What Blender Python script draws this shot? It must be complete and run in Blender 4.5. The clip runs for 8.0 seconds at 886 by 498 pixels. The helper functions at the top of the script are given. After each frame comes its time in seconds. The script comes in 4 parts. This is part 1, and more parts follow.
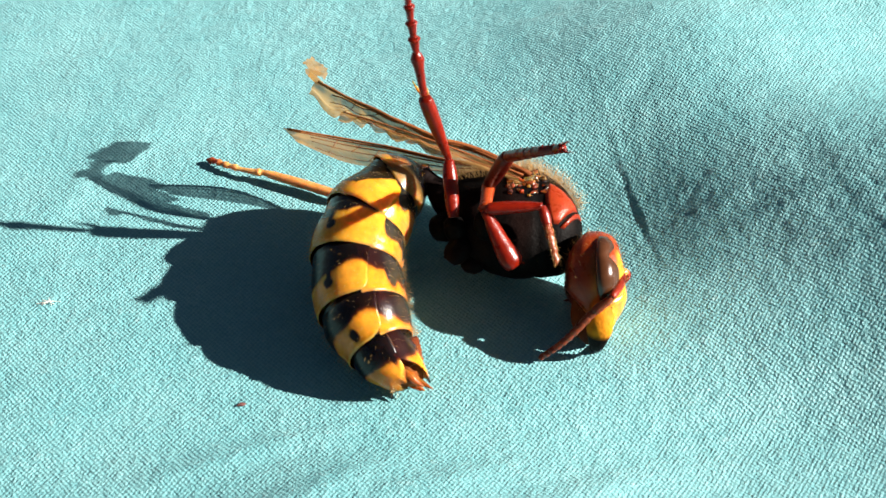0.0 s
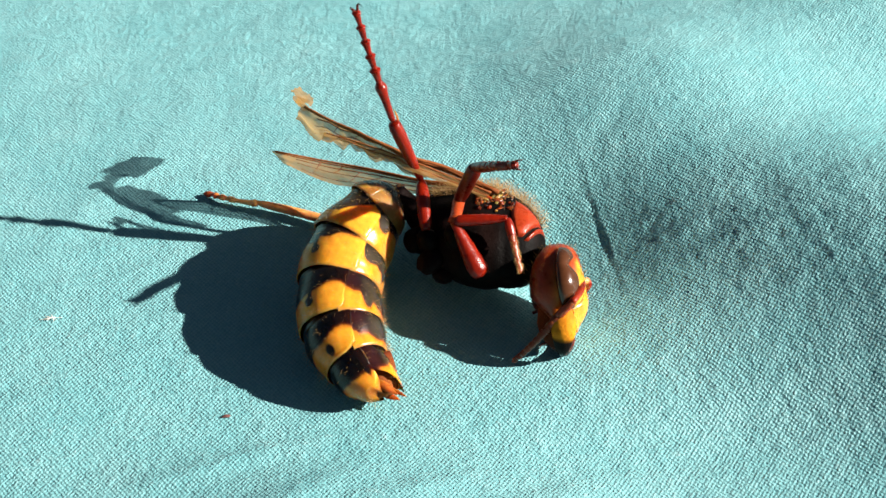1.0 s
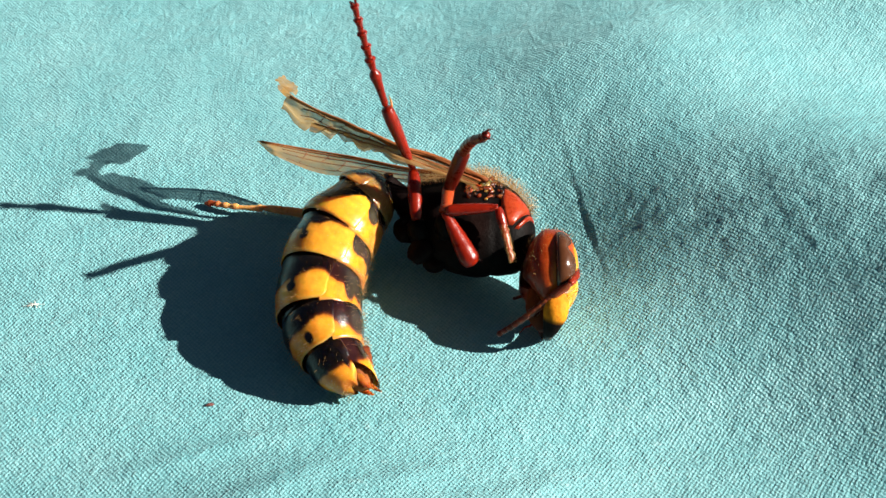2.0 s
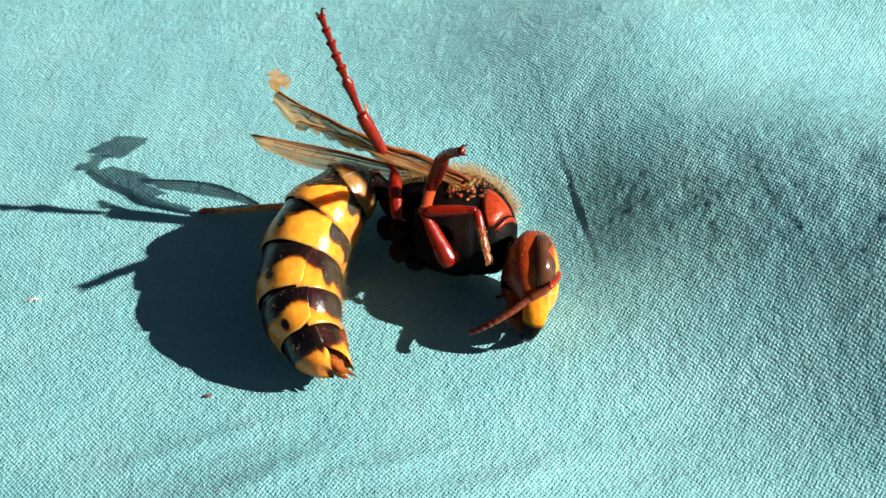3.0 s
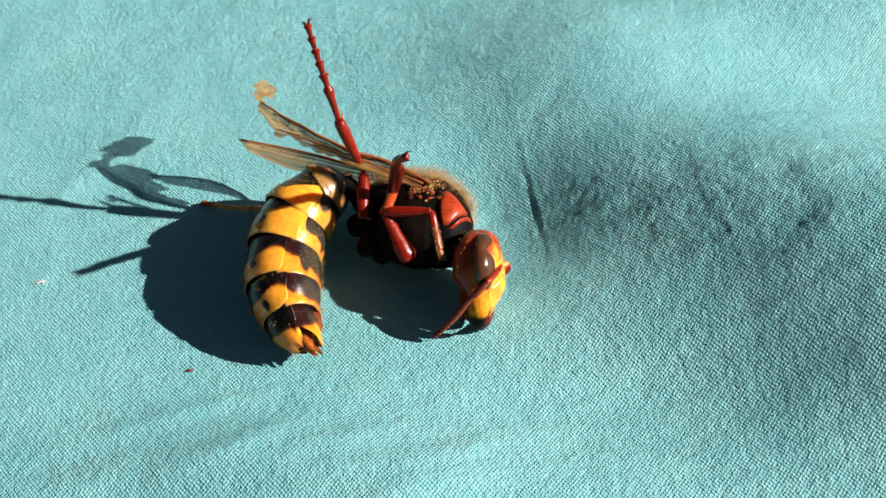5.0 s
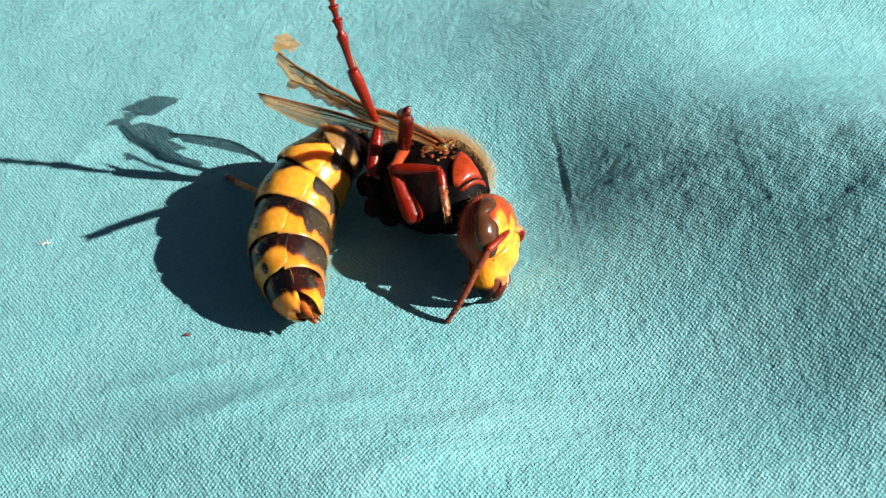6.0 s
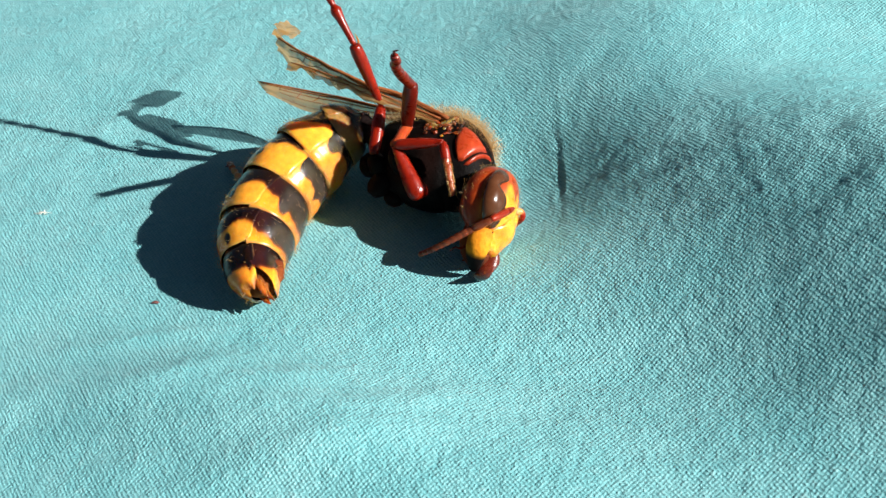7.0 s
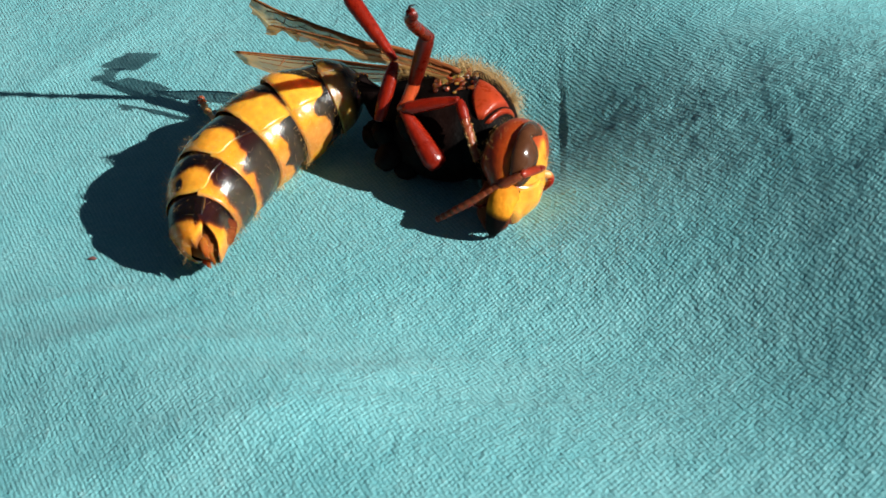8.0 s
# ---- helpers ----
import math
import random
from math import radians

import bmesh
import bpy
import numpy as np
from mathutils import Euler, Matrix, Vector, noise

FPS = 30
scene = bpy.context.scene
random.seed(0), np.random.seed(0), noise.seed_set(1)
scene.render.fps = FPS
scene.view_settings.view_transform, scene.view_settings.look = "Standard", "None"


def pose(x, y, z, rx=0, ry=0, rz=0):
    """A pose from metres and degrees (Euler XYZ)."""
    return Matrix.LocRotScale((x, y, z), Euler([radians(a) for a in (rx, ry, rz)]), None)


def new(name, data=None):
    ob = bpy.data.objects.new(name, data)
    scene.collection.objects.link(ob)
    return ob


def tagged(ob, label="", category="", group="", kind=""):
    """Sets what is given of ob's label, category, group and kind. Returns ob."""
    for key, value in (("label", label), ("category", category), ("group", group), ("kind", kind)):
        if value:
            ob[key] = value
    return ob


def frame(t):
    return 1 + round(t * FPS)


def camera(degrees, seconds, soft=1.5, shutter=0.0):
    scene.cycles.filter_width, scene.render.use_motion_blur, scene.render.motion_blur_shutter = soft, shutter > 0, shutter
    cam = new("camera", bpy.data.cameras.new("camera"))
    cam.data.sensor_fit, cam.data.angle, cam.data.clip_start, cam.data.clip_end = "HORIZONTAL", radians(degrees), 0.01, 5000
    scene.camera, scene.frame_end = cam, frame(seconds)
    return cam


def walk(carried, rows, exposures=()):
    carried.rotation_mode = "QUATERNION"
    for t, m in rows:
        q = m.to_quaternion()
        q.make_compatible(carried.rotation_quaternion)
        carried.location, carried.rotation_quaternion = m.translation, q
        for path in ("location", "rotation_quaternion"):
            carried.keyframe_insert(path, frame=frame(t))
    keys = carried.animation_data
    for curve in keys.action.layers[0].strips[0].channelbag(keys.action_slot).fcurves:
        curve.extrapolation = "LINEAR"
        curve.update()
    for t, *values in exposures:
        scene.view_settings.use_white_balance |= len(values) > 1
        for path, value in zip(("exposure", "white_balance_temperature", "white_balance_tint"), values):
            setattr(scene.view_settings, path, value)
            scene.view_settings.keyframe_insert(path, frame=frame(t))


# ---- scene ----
MM = 0.001
cam = camera(41.29, 8.0)
cam.data.dof.use_dof, cam.data.dof.focus_distance, cam.data.dof.aperture_fstop = True, 0.092, 105.0
# the hand-held camera: seconds, place in millimetres, turn in degrees
PATH = [
    (0.0, 1.29, -58.86, 64.05, 42.578, 1.149, 0.000),
    (0.5, 3.96, -61.57, 67.23, 43.008, 1.350, 0.364),
    (1.0, 4.79, -61.82, 69.25, 42.875, 1.488, 1.042),
    (1.5, 5.74, -62.33, 69.84, 42.653, 1.086, 1.115),
    (1.7, 4.81, -61.55, 70.00, 42.145, 0.874, 1.038),
    (2.8, 7.20, -59.67, 72.12, 39.257, 1.947, 0.207),
    (3.0, 6.78, -59.60, 72.71, 39.174, 2.113, 0.340),
    (3.5, 6.52, -60.75, 75.34, 37.925, 1.678, 0.224),
    (4.0, 11.03, -62.43, 76.76, 37.881, 2.790, 0.153),
    (4.5, 12.46, -65.43, 78.91, 38.904, 3.329, 1.476),
    (4.7, 13.35, -66.27, 79.52, 39.007, 3.190, 2.124),
    (5.8, 15.24, -64.73, 72.59, 41.433, 4.800, 4.902),
    (6.0, 19.77, -65.90, 70.16, 41.665, 5.736, 6.603),
    (6.5, 29.74, -65.66, 71.12, 46.032, 6.559, 12.228),
    (7.0, 32.33, -67.26, 60.39, 47.056, 8.481, 14.175),
    (7.5, 35.09, -57.91, 52.47, 46.600, 9.999, 16.902),
    (8.0, 33.12, -60.10, 49.77, 47.434, 8.659, 16.598),
]
# stops, kelvin and tint of the camera's own balance
EXPOSURES = [(0.0, 0.97, 6650, 10), (0.5, 0.88, 6650, 10), (1.0, 0.86, 6650, 10), (1.5, 0.84, 6650, 10), (3.5, 0.8, 6650, 10), (4.5, 0.63, 6600, 9), (6.0, 0.74, 6400, 8),
             (6.5, 0.6, 6400, 8), (7.0, 0.72, 6250, 7), (7.5, 0.5, 6200, 5), (8.0, 0.36, 6100, 3)]
walk(cam, [(t, pose(x * MM, y * MM, z * MM, rx, ry, rz)) for t, x, y, z, rx, ry, rz in PATH], EXPOSURES)

# ---- light: a low sun over a clear sky ----
SUN_UP, SUN_ROUND = 27.8, -2.6
world = bpy.data.worlds.new("sky")
scene.world = world
world.use_nodes = True
sky = world.node_tree.nodes.new("ShaderNodeTexSky")
sky.sky_type, sky.sun_disc = "NISHITA", False
sky.sun_elevation, sky.sun_rotation = radians(SUN_UP), radians(90 - SUN_ROUND)
world.node_tree.links.new(sky.outputs[0], world.node_tree.nodes["Background"].inputs[0])
world.node_tree.nodes["Background"].inputs[1].default_value = 0.02
sun_data = bpy.data.lights.new("sun", "SUN")
sun_data.energy, sun_data.angle, sun_data.color = 7.5, radians(0.6), (1.0, 0.94, 0.87)
sun = new("sun", sun_data)
sun.matrix_world = pose(0, 0, 0, 0, 90 - SUN_UP, SUN_ROUND)


# ---- materials ----
def material(name, rough=0.5, spec=0.5, coat=0.0):
    m = bpy.data.materials.new(name)
    m.use_nodes = True
    b = m.node_tree.nodes["Principled BSDF"]
    b.inputs["Roughness"].default_value = rough
    b.inputs["Specular IOR Level"].default_value = spec
    b.inputs["Coat Weight"].default_value = coat
    b.inputs["Coat Roughness"].default_value = 0.16
    return m, m.node_tree, b


def math_node(tree, op, a, b=None):
    n = tree.nodes.new("ShaderNodeMath")
    n.operation = op
    for i, v in enumerate((a, b)):
        if v is None:
            continue
        if isinstance(v, (int, float)):
            n.inputs[i].default_value = v
        else:
            tree.links.new(v, n.inputs[i])
    return n.outputs[0]


def mix_colour(tree, factor, a, b, blend="MIX"):
    n = tree.nodes.new("ShaderNodeMix")
    n.data_type, n.blend_type = "RGBA", blend
    for socket, v in ((n.inputs[0], factor), (n.inputs[6], a), (n.inputs[7], b)):
        if isinstance(v, (int, float)):
            socket.default_value = v
        elif isinstance(v, tuple):
            socket.default_value = (*v, 1)
        else:
            tree.links.new(v, socket)
    return n.outputs[2]


def noise_node(tree, where, scale, detail=3.0, rough=0.55):
    n = tree.nodes.new("ShaderNodeTexNoise")
    n.inputs["Scale"].default_value, n.inputs["Detail"].default_value, n.inputs["Roughness"].default_value = scale, detail, rough
    tree.links.new(where, n.inputs["Vector"])
    return n.outputs["Fac"]


def ramp(tree, value, low, high, a=0.0, b=1.0):
    n = tree.nodes.new("ShaderNodeMapRange")
    for i, v in enumerate((low, high, a, b)):
        n.inputs[1 + i].default_value = v
    tree.links.new(value, n.inputs[0])
    return n.outputs[0]


def cloth_material():
    """Plain-woven teal cotton: short floats of the warp in a brick lattice, uneven yarn, faint fading."""
    m, tree, b = material("teal_cotton", 0.55, 0.36)
    place = tree.nodes.new("ShaderNodeTexCoord").outputs["Object"]
    wobble = tree.nodes.new("ShaderNodeTexNoise")
    wobble.inputs["Scale"].default_value, wobble.inputs["Detail"].default_value = 420.0, 2.0
    tree.links.new(place, wobble.inputs["Vector"])
    shift = tree.nodes.new("ShaderNodeVectorMath")
    shift.operation = "MULTIPLY_ADD"
    tree.links.new(wobble.outputs["Color"], shift.inputs[0])
    shift.inputs[1].default_value, shift.inputs[2].default_value = (0.0003, 0.0003, 0), (0, 0, 0)
    turn = tree.nodes.new("ShaderNodeMapping")
    turn.inputs["Rotation"].default_value = (0, 0, radians(-6))
    tree.links.new(place, turn.inputs["Vector"])
    moved = tree.nodes.new("ShaderNodeVectorMath")
    tree.links.new(turn.outputs[0], moved.inputs[0])
    tree.links.new(shift.outputs[0], moved.inputs[1])
    xyz = tree.nodes.new("ShaderNodeSeparateXYZ")
    tree.links.new(moved.outputs[0], xyz.inputs[0])
    across = math_node(tree, "COSINE", math_node(tree, "MULTIPLY", xyz.outputs[0], 2 * math.pi / 0.00034))
    along = math_node(tree, "COSINE", math_node(tree, "MULTIPLY", xyz.outputs[1], 2 * math.pi / 0.0004))
    float_up = math_node(tree, "MULTIPLY", across, ramp(tree, along, -0.5, 0.5, -1.0, 1.0))
    yarn = noise_node(tree, place, 6500.0, 2.0)
    clump = noise_node(tree, place, 1500.0, 3.0)
    patch = noise_node(tree, place, 130.0, 4.0, 0.6)
    fuzz = noise_node(tree, place, 2700.0, 3.0, 0.6)
    weave = math_node(tree, "ADD", math_node(tree, "MULTIPLY", ramp(tree, float_up, -0.6, 0.7), 0.85), math_node(tree, "ADD", math_node(tree, "MULTIPLY", yarn, 2.4), math_node(tree, "MULTIPLY", fuzz, 2.8)))
    height = math_node(tree, "ADD", weave, math_node(tree, "ADD", math_node(tree, "MULTIPLY", clump, 2.4), math_node(tree, "MULTIPLY", noise_node(tree, place, 620.0, 3.0, 0.6), 4.5)))
    bump = tree.nodes.new("ShaderNodeBump")
    bump.inputs["Strength"].default_value, bump.inputs["Distance"].default_value = 1.0, 0.00004
    tree.links.new(height, bump.inputs["Height"])
    tree.links.new(bump.outputs[0], b.inputs["Normal"])
    base = mix_colour(tree, ramp(tree, patch, 0.3, 0.7), (0.142, 0.37, 0.39), (0.21, 0.44, 0.455))
    strands = math_node(tree, "ADD", math_node(tree, "MULTIPLY", float_up, 0.7), math_node(tree, "ADD", math_node(tree, "MULTIPLY", yarn, 2.0), math_node(tree, "MULTIPLY", fuzz, 3.0)))
    base = mix_colour(tree, ramp(tree, strands, 1.6, 3.3, 0.4, 1.0), (0.06, 0.25, 0.285), base)
    base = mix_colour(tree, ramp(tree, clump, 0.62, 0.8, 0.0, 0.45), base, (0.33, 0.5, 0.5))
    tree.links.new(base, b.inputs["Base Color"])
    b.inputs["Sheen Weight"].default_value = 0.06
    return m


def cuticle(name, rough=0.3, spec=0.5, coat=0.4, fine=9000.0, lump=0.000012, glow=0.0):
    """Insect shell in the colours of the mesh's own pattern, with fine pits and mottling."""
    m, tree, b = material(name, rough, spec, coat)
    tint = tree.nodes.new("ShaderNodeVertexColor")
    tint.layer_name = "tint"
    place = tree.nodes.new("ShaderNodeTexCoord").outputs["Object"]
    fleck = noise_node(tree, place, 1400.0, 4.0, 0.65)
    pit = noise_node(tree, place, fine, 2.0)
    shade = mix_colour(tree, 1.0, tint.outputs["Color"], mix_colour(tree, ramp(tree, fleck, 0.25, 0.75), (0.66, 0.58, 0.5), (1.15, 1.12, 1.05)), "MULTIPLY")
    tree.links.new(shade, b.inputs["Base Color"])
    # light spreads through the thin waxy shell
    b.inputs["Subsurface Weight"].default_value, b.inputs["Subsurface Scale"].default_value = glow, 0.0015
    b.inputs["Subsurface Radius"].default_value = (1.0, 0.42, 0.1)
    tree.links.new(ramp(tree, fleck, 0.2, 0.8, rough * 0.75, rough * 1.4), b.inputs["Roughness"])
    bump = tree.nodes.new("ShaderNodeBump")
    bump.inputs["Strength"].default_value, bump.inputs["Distance"].default_value = 0.6, lump
    tree.links.new(math_node(tree, "ADD", pit, math_node(tree, "MULTIPLY", fleck, 1.5)), bump.inputs["Height"])
    tree.links.new(bump.outputs[0], b.inputs["Normal"])
    return m


def membrane_material():
    """Smoky amber wing skin that lets part of the light through."""
    m, tree, b = material("wing_membrane", 0.28, 0.6, 0.3)
    place = tree.nodes.new("ShaderNodeTexCoord").outputs["Object"]
    stain = noise_node(tree, place, 500.0, 4.0, 0.6)
    tree.links.new(mix_colour(tree, ramp(tree, stain, 0.3, 0.7), (0.24, 0.125, 0.04), (0.4, 0.225, 0.075)), b.inputs["Base Color"])
    through_light = tree.nodes.new("ShaderNodeBsdfTranslucent")
    through_light.inputs["Color"].default_value = (0.52, 0.29, 0.065, 1)
    clear = tree.nodes.new("ShaderNodeBsdfTransparent")
    both, thin = tree.nodes.new("ShaderNodeMixShader"), tree.nodes.new("ShaderNodeMixShader")
    both.inputs[0].default_value = 0.45
    tree.links.new(b.outputs[0], both.inputs[1])
    tree.links.new(through_light.outputs[0], both.inputs[2])
    tree.links.new(ramp(tree, stain, 0.25, 0.8, 0.7, 0.93), thin.inputs[0])
    tree.links.new(clear.outputs[0], thin.inputs[1])
    tree.links.new(both.outputs[0], thin.inputs[2])
    tree.links.new(thin.outputs[0], tree.nodes["Material Output"].inputs["Surface"])
    bump = tree.nodes.new("ShaderNodeBump")
    bump.inputs["Strength"].default_value, bump.inputs["Distance"].default_value = 0.5, 0.00008
    tree.links.new(stain, bump.inputs["Height"])
    tree.links.new(bump.outputs[0], b.inputs["Normal"])
    return m


def earth_material():
    m, tree, b = material("dry_earth", 0.9, 0.2)
    place = tree.nodes.new("ShaderNodeTexCoord").outputs["Object"]
    grit, patch = noise_node(tree, place, 300.0, 4.0), noise_node(tree, place, 3.0, 4.0)
    base = mix_colour(tree, ramp(tree, patch, 0.3, 0.7), (0.14, 0.1, 0.07), (0.24, 0.19, 0.13))
    tree.links.new(mix_colour(tree, ramp(tree, grit, 0.3, 0.7, 0.0, 0.6), base, (0.09, 0.07, 0.05)), b.inputs["Base Color"])
    bump = tree.nodes.new("ShaderNodeBump")
    bump.inputs["Distance"].default_value = 0.002
    tree.links.new(grit, bump.inputs["Height"])
    tree.links.new(bump.outputs[0], b.inputs["Normal"])
    return m


COTTON = cloth_material()
EARTH = earth_material()
SHELL = cuticle("banded_shell", 0.2, 0.28, 0.06, 9000.0, 0.000024, 0.9)
BODY = cuticle("dark_body_shell", 0.55, 0.05, 0.0, 5000.0, 0.00006)
RUST = cuticle("red_brown_shell", 0.28, 0.26, 0.08, 6000.0, 0.00004, 0.3)
EYE = cuticle("compound_eye", 0.18, 0.35, 0.3, 16000.0, 0.000002)
SKIN = membrane_material()
HAIR, hair_tree, hair_shader = material("golden_hair", 0.45, 0.5)
hair_shader.inputs["Base Color"].default_value = (0.42, 0.24, 0.07, 1)
FIBRE, fibre_tree, fibre_shader = material("pale_lint", 0.8, 0.3)
fibre_shader.inputs["Base Color"].default_value = (0.75, 0.7, 0.62, 1)
CRUMB, crumb_tree, crumb_shader = material("red_crumb", 0.7, 0.3)
crumb_shader.inputs["Base Color"].default_value = (0.13, 0.05, 0.045, 1)


# ---- mesh helpers; all shapes are written in millimetres ----
def to_mesh(name, points, faces, mat, tints=None):
    me = bpy.data.meshes.new(name)
    me.from_pydata([tuple(MM * c for c in p) for p in points], [], faces)
    me.materials.append(mat)
    me.polygons.foreach_set("use_smooth", [True] * len(me.polygons))
    if tints is not None:
        layer = me.color_attributes.new("tint", "FLOAT_COLOR", "POINT")
        layer.data.foreach_set("color", [c for t in tints for c in (*t, 1.0)])
    me.update()
    return me


def part(name, shape, mat, parent, label=""):
    """One mesh object under a thing or a part; shape: points, faces and, where it has a pattern, colours."""
    ob = new(name, to_mesh(name, shape[0], shape[1], mat, shape[2] if len(shape) > 2 else None))
    ob.parent = parent
    return tagged(ob, label)


def sheet(nu, nv, point, tint=None, closed=False):
    """A grid of points point(i, j) with faces between; closed joins the last column to the first."""
    points = [point(i / (nu - 1), j / (nv - 1 if not closed else nv)) for i in range(nu) for j in range(nv)]
    faces = []
    for i in range(nu - 1):
        for j in range(nv if closed else nv - 1):
            k = (j + 1) % nv
            faces.append((i * nv + j, i * nv + k, (i + 1) * nv + k, (i + 1) * nv + j))
    tints = None if tint is None else [tint(i / (nu - 1), j / (nv - 1 if not closed else nv)) for i in range(nu) for j in range(nv)]
    return points, faces, tints


def join(*shapes):
    points, faces, tints = [], [], []
    for p, f, t in shapes:
        n = len(points)
        points += list(p)
        faces += [tuple(n + k for k in face) for face in f]
        tints += list(t) if t is not None else [(0.5, 0.5, 0.5)] * len(p)
    return points, faces, tints


def spline(knots, n):
    """n points along a smooth curve through the knots (each knot any number of values)."""
    k = np.array(knots, float)
    k = np.vstack([2 * k[0] - k[1], k, 2 * k[-1] - k[-2]])
    out = []
    for s in np.linspace(0, len(knots) - 1 - 1e-6, n):
        i = int(s)
        u = s - i
        a, b, c, d = k[i:i + 4]
        out.append(0.5 * (2 * b + (c - a) * u + (2 * a - 5 * b + 4 * c - d) * u * u + (3 * b - a - 3 * c + d) * u ** 3))
    return np.array(out)


def tube(knots, n, sides, tint, flat=1.0, rough=0.0):
    """A rod through knots (x, y, z, radius), closed at both ends; flat squeezes it across; tint(s) gives its colour."""
    line = spline(knots, n)
    points, tints, faces = [], [], []
    side = None
    for i in range(n):
        way = Vector(line[min(i + 1, n - 1), :3] - line[max(i - 1, 0), :3]).normalized()
        if side is None:
            side = way.orthogonal().normalized()
            if abs(way.z) < 0.9:
                side = way.cross(Vector((0, 0, 1))).normalized()
        side = (side - way * side.dot(way)).normalized()
        other = way.cross(side)
        for j in range(sides):
            a = 2 * math.pi * j / sides
            r = max(line[i, 3], 0.004) * (1 + rough * noise.noise(Vector((i * 0.7, j * 1.3, line[i, 3] * 9))))
            points.append(Vector(line[i, :3]) + side * (r * math.cos(a)) + other * (r * flat * math.sin(a)))
            tints.append(tint(i / (n - 1)))
    for i in range(n - 1):
        for j in range(sides):
            k = (j + 1) % sides
            faces.append((i * sides + j, i * sides + k, (i + 1) * sides + k, (i + 1) * sides + j))
    faces.append(tuple(range(sides))[::-1])
    faces.append(tuple((n - 1) * sides + j for j in range(sides)))
    return points, faces, tints


def bristles(roots, seed, length, thick=0.018, lean=(0, 0, 0), colour=(0.4, 0.22, 0.07)):
    """Fine hairs as slender three-sided spikes; roots: pairs of place and outward direction."""
    rng = random.Random(seed)
    points, faces = [], []
    for place, out in roots:
        way = (Vector(out).normalized() + Vector(lean) + Vector([rng.gauss(0, 0.28) for _ in range(3)])).normalized()
        size = length * rng.uniform(0.55, 1.2)
        a = way.orthogonal().normalized()
        b = way.cross(a)
        bend = a * (size * rng.uniform(-0.2, 0.2))
        n = len(points)
        for k in range(3):
            t = 2.0944 * k
            points.append(Vector(place) + (a * math.cos(t) + b * math.sin(t)) * thick)
        for k in range(3):
            t = 2.0944 * k
            points.append(Vector(place) + way * size * 0.55 + bend * 0.35 + (a * math.cos(t) + b * math.sin(t)) * thick * 0.7)
        points.append(Vector(place) + way * size + bend)
        for k in range(3):
            j = (k + 1) % 3
            faces += [(n + k, n + j, n + 3 + j, n + 3 + k), (n + 3 + k, n + 3 + j, n + 6)]
    return points, faces, [colour] * len(points)


def mix3(a, b, f):
    f = min(max(f, 0.0), 1.0)
    return tuple(p + (q - p) * f for p, q in zip(a, b))


def step(x, low, high):
    t = min(max((x - low) / (high - low), 0.0), 1.0)
    return t * t * (3 - 2 * t)


# ---- the cloth ----
# soft swells: centre x, y, widths along and across, turn in degrees, height
SWELLS = [
    (10.0, 2.0, 11.0, 7.5, 0, -2.15),
    (9.5, 5.0, 7.5, 8.0, 0, -0.8),
    (33.0, 6.0, 17.0, 10.0, -8, 4.0),
    (50.0, -5.5, 20.0, 13.0, 0, 8.3),
    (50.0, -18.0, 13.0, 9.0, 0, 1.1),
    (24.9, -15.8, 15.2, 5.0, 3, -1.4),
    (-1.0, -24.0, 18.0, 5.5, -5, 2.2),
    (21.0, 21.5, 15.0, 9.5, 0, 3.5),
    (48.0, 37.0, 26.0, 13.0, 0, 4.5),
    # dents in the hollow
    (27.2, 4.5, 1.4, 2.4, 15, -0.16),
    (31.2, 4.3, 1.2, 2.4, 20, -0.15),
    (23.4, 2.6, 1.8, 1.4, 30, -0.12),
    (35.5, 1.2, 1.4, 2.6, 25, -0.18),
    # small wrinkles
    (-14.0, -18.5, 7.0, 0.9, 20, 0.24),
    (-8.0, -21.5, 6.0, 1.2, 29, 0.28),
    (1.0, -20.0, 5.0, 0.9, 16, 0.22),
    (9.0, -21.0, 6.0, 1.1, 23, 0.28),
    (-20.0, -25.0, 9.0, 1.5, 14, 0.4),
    (4.0, -26.0, 8.0, 1.6, 27, 0.42),
    (-27.0, 9.0, 9.0, 1.4, 60, 0.14),
    (16.0, 15.0, 4.0, 0.9, 55, -0.1),
]


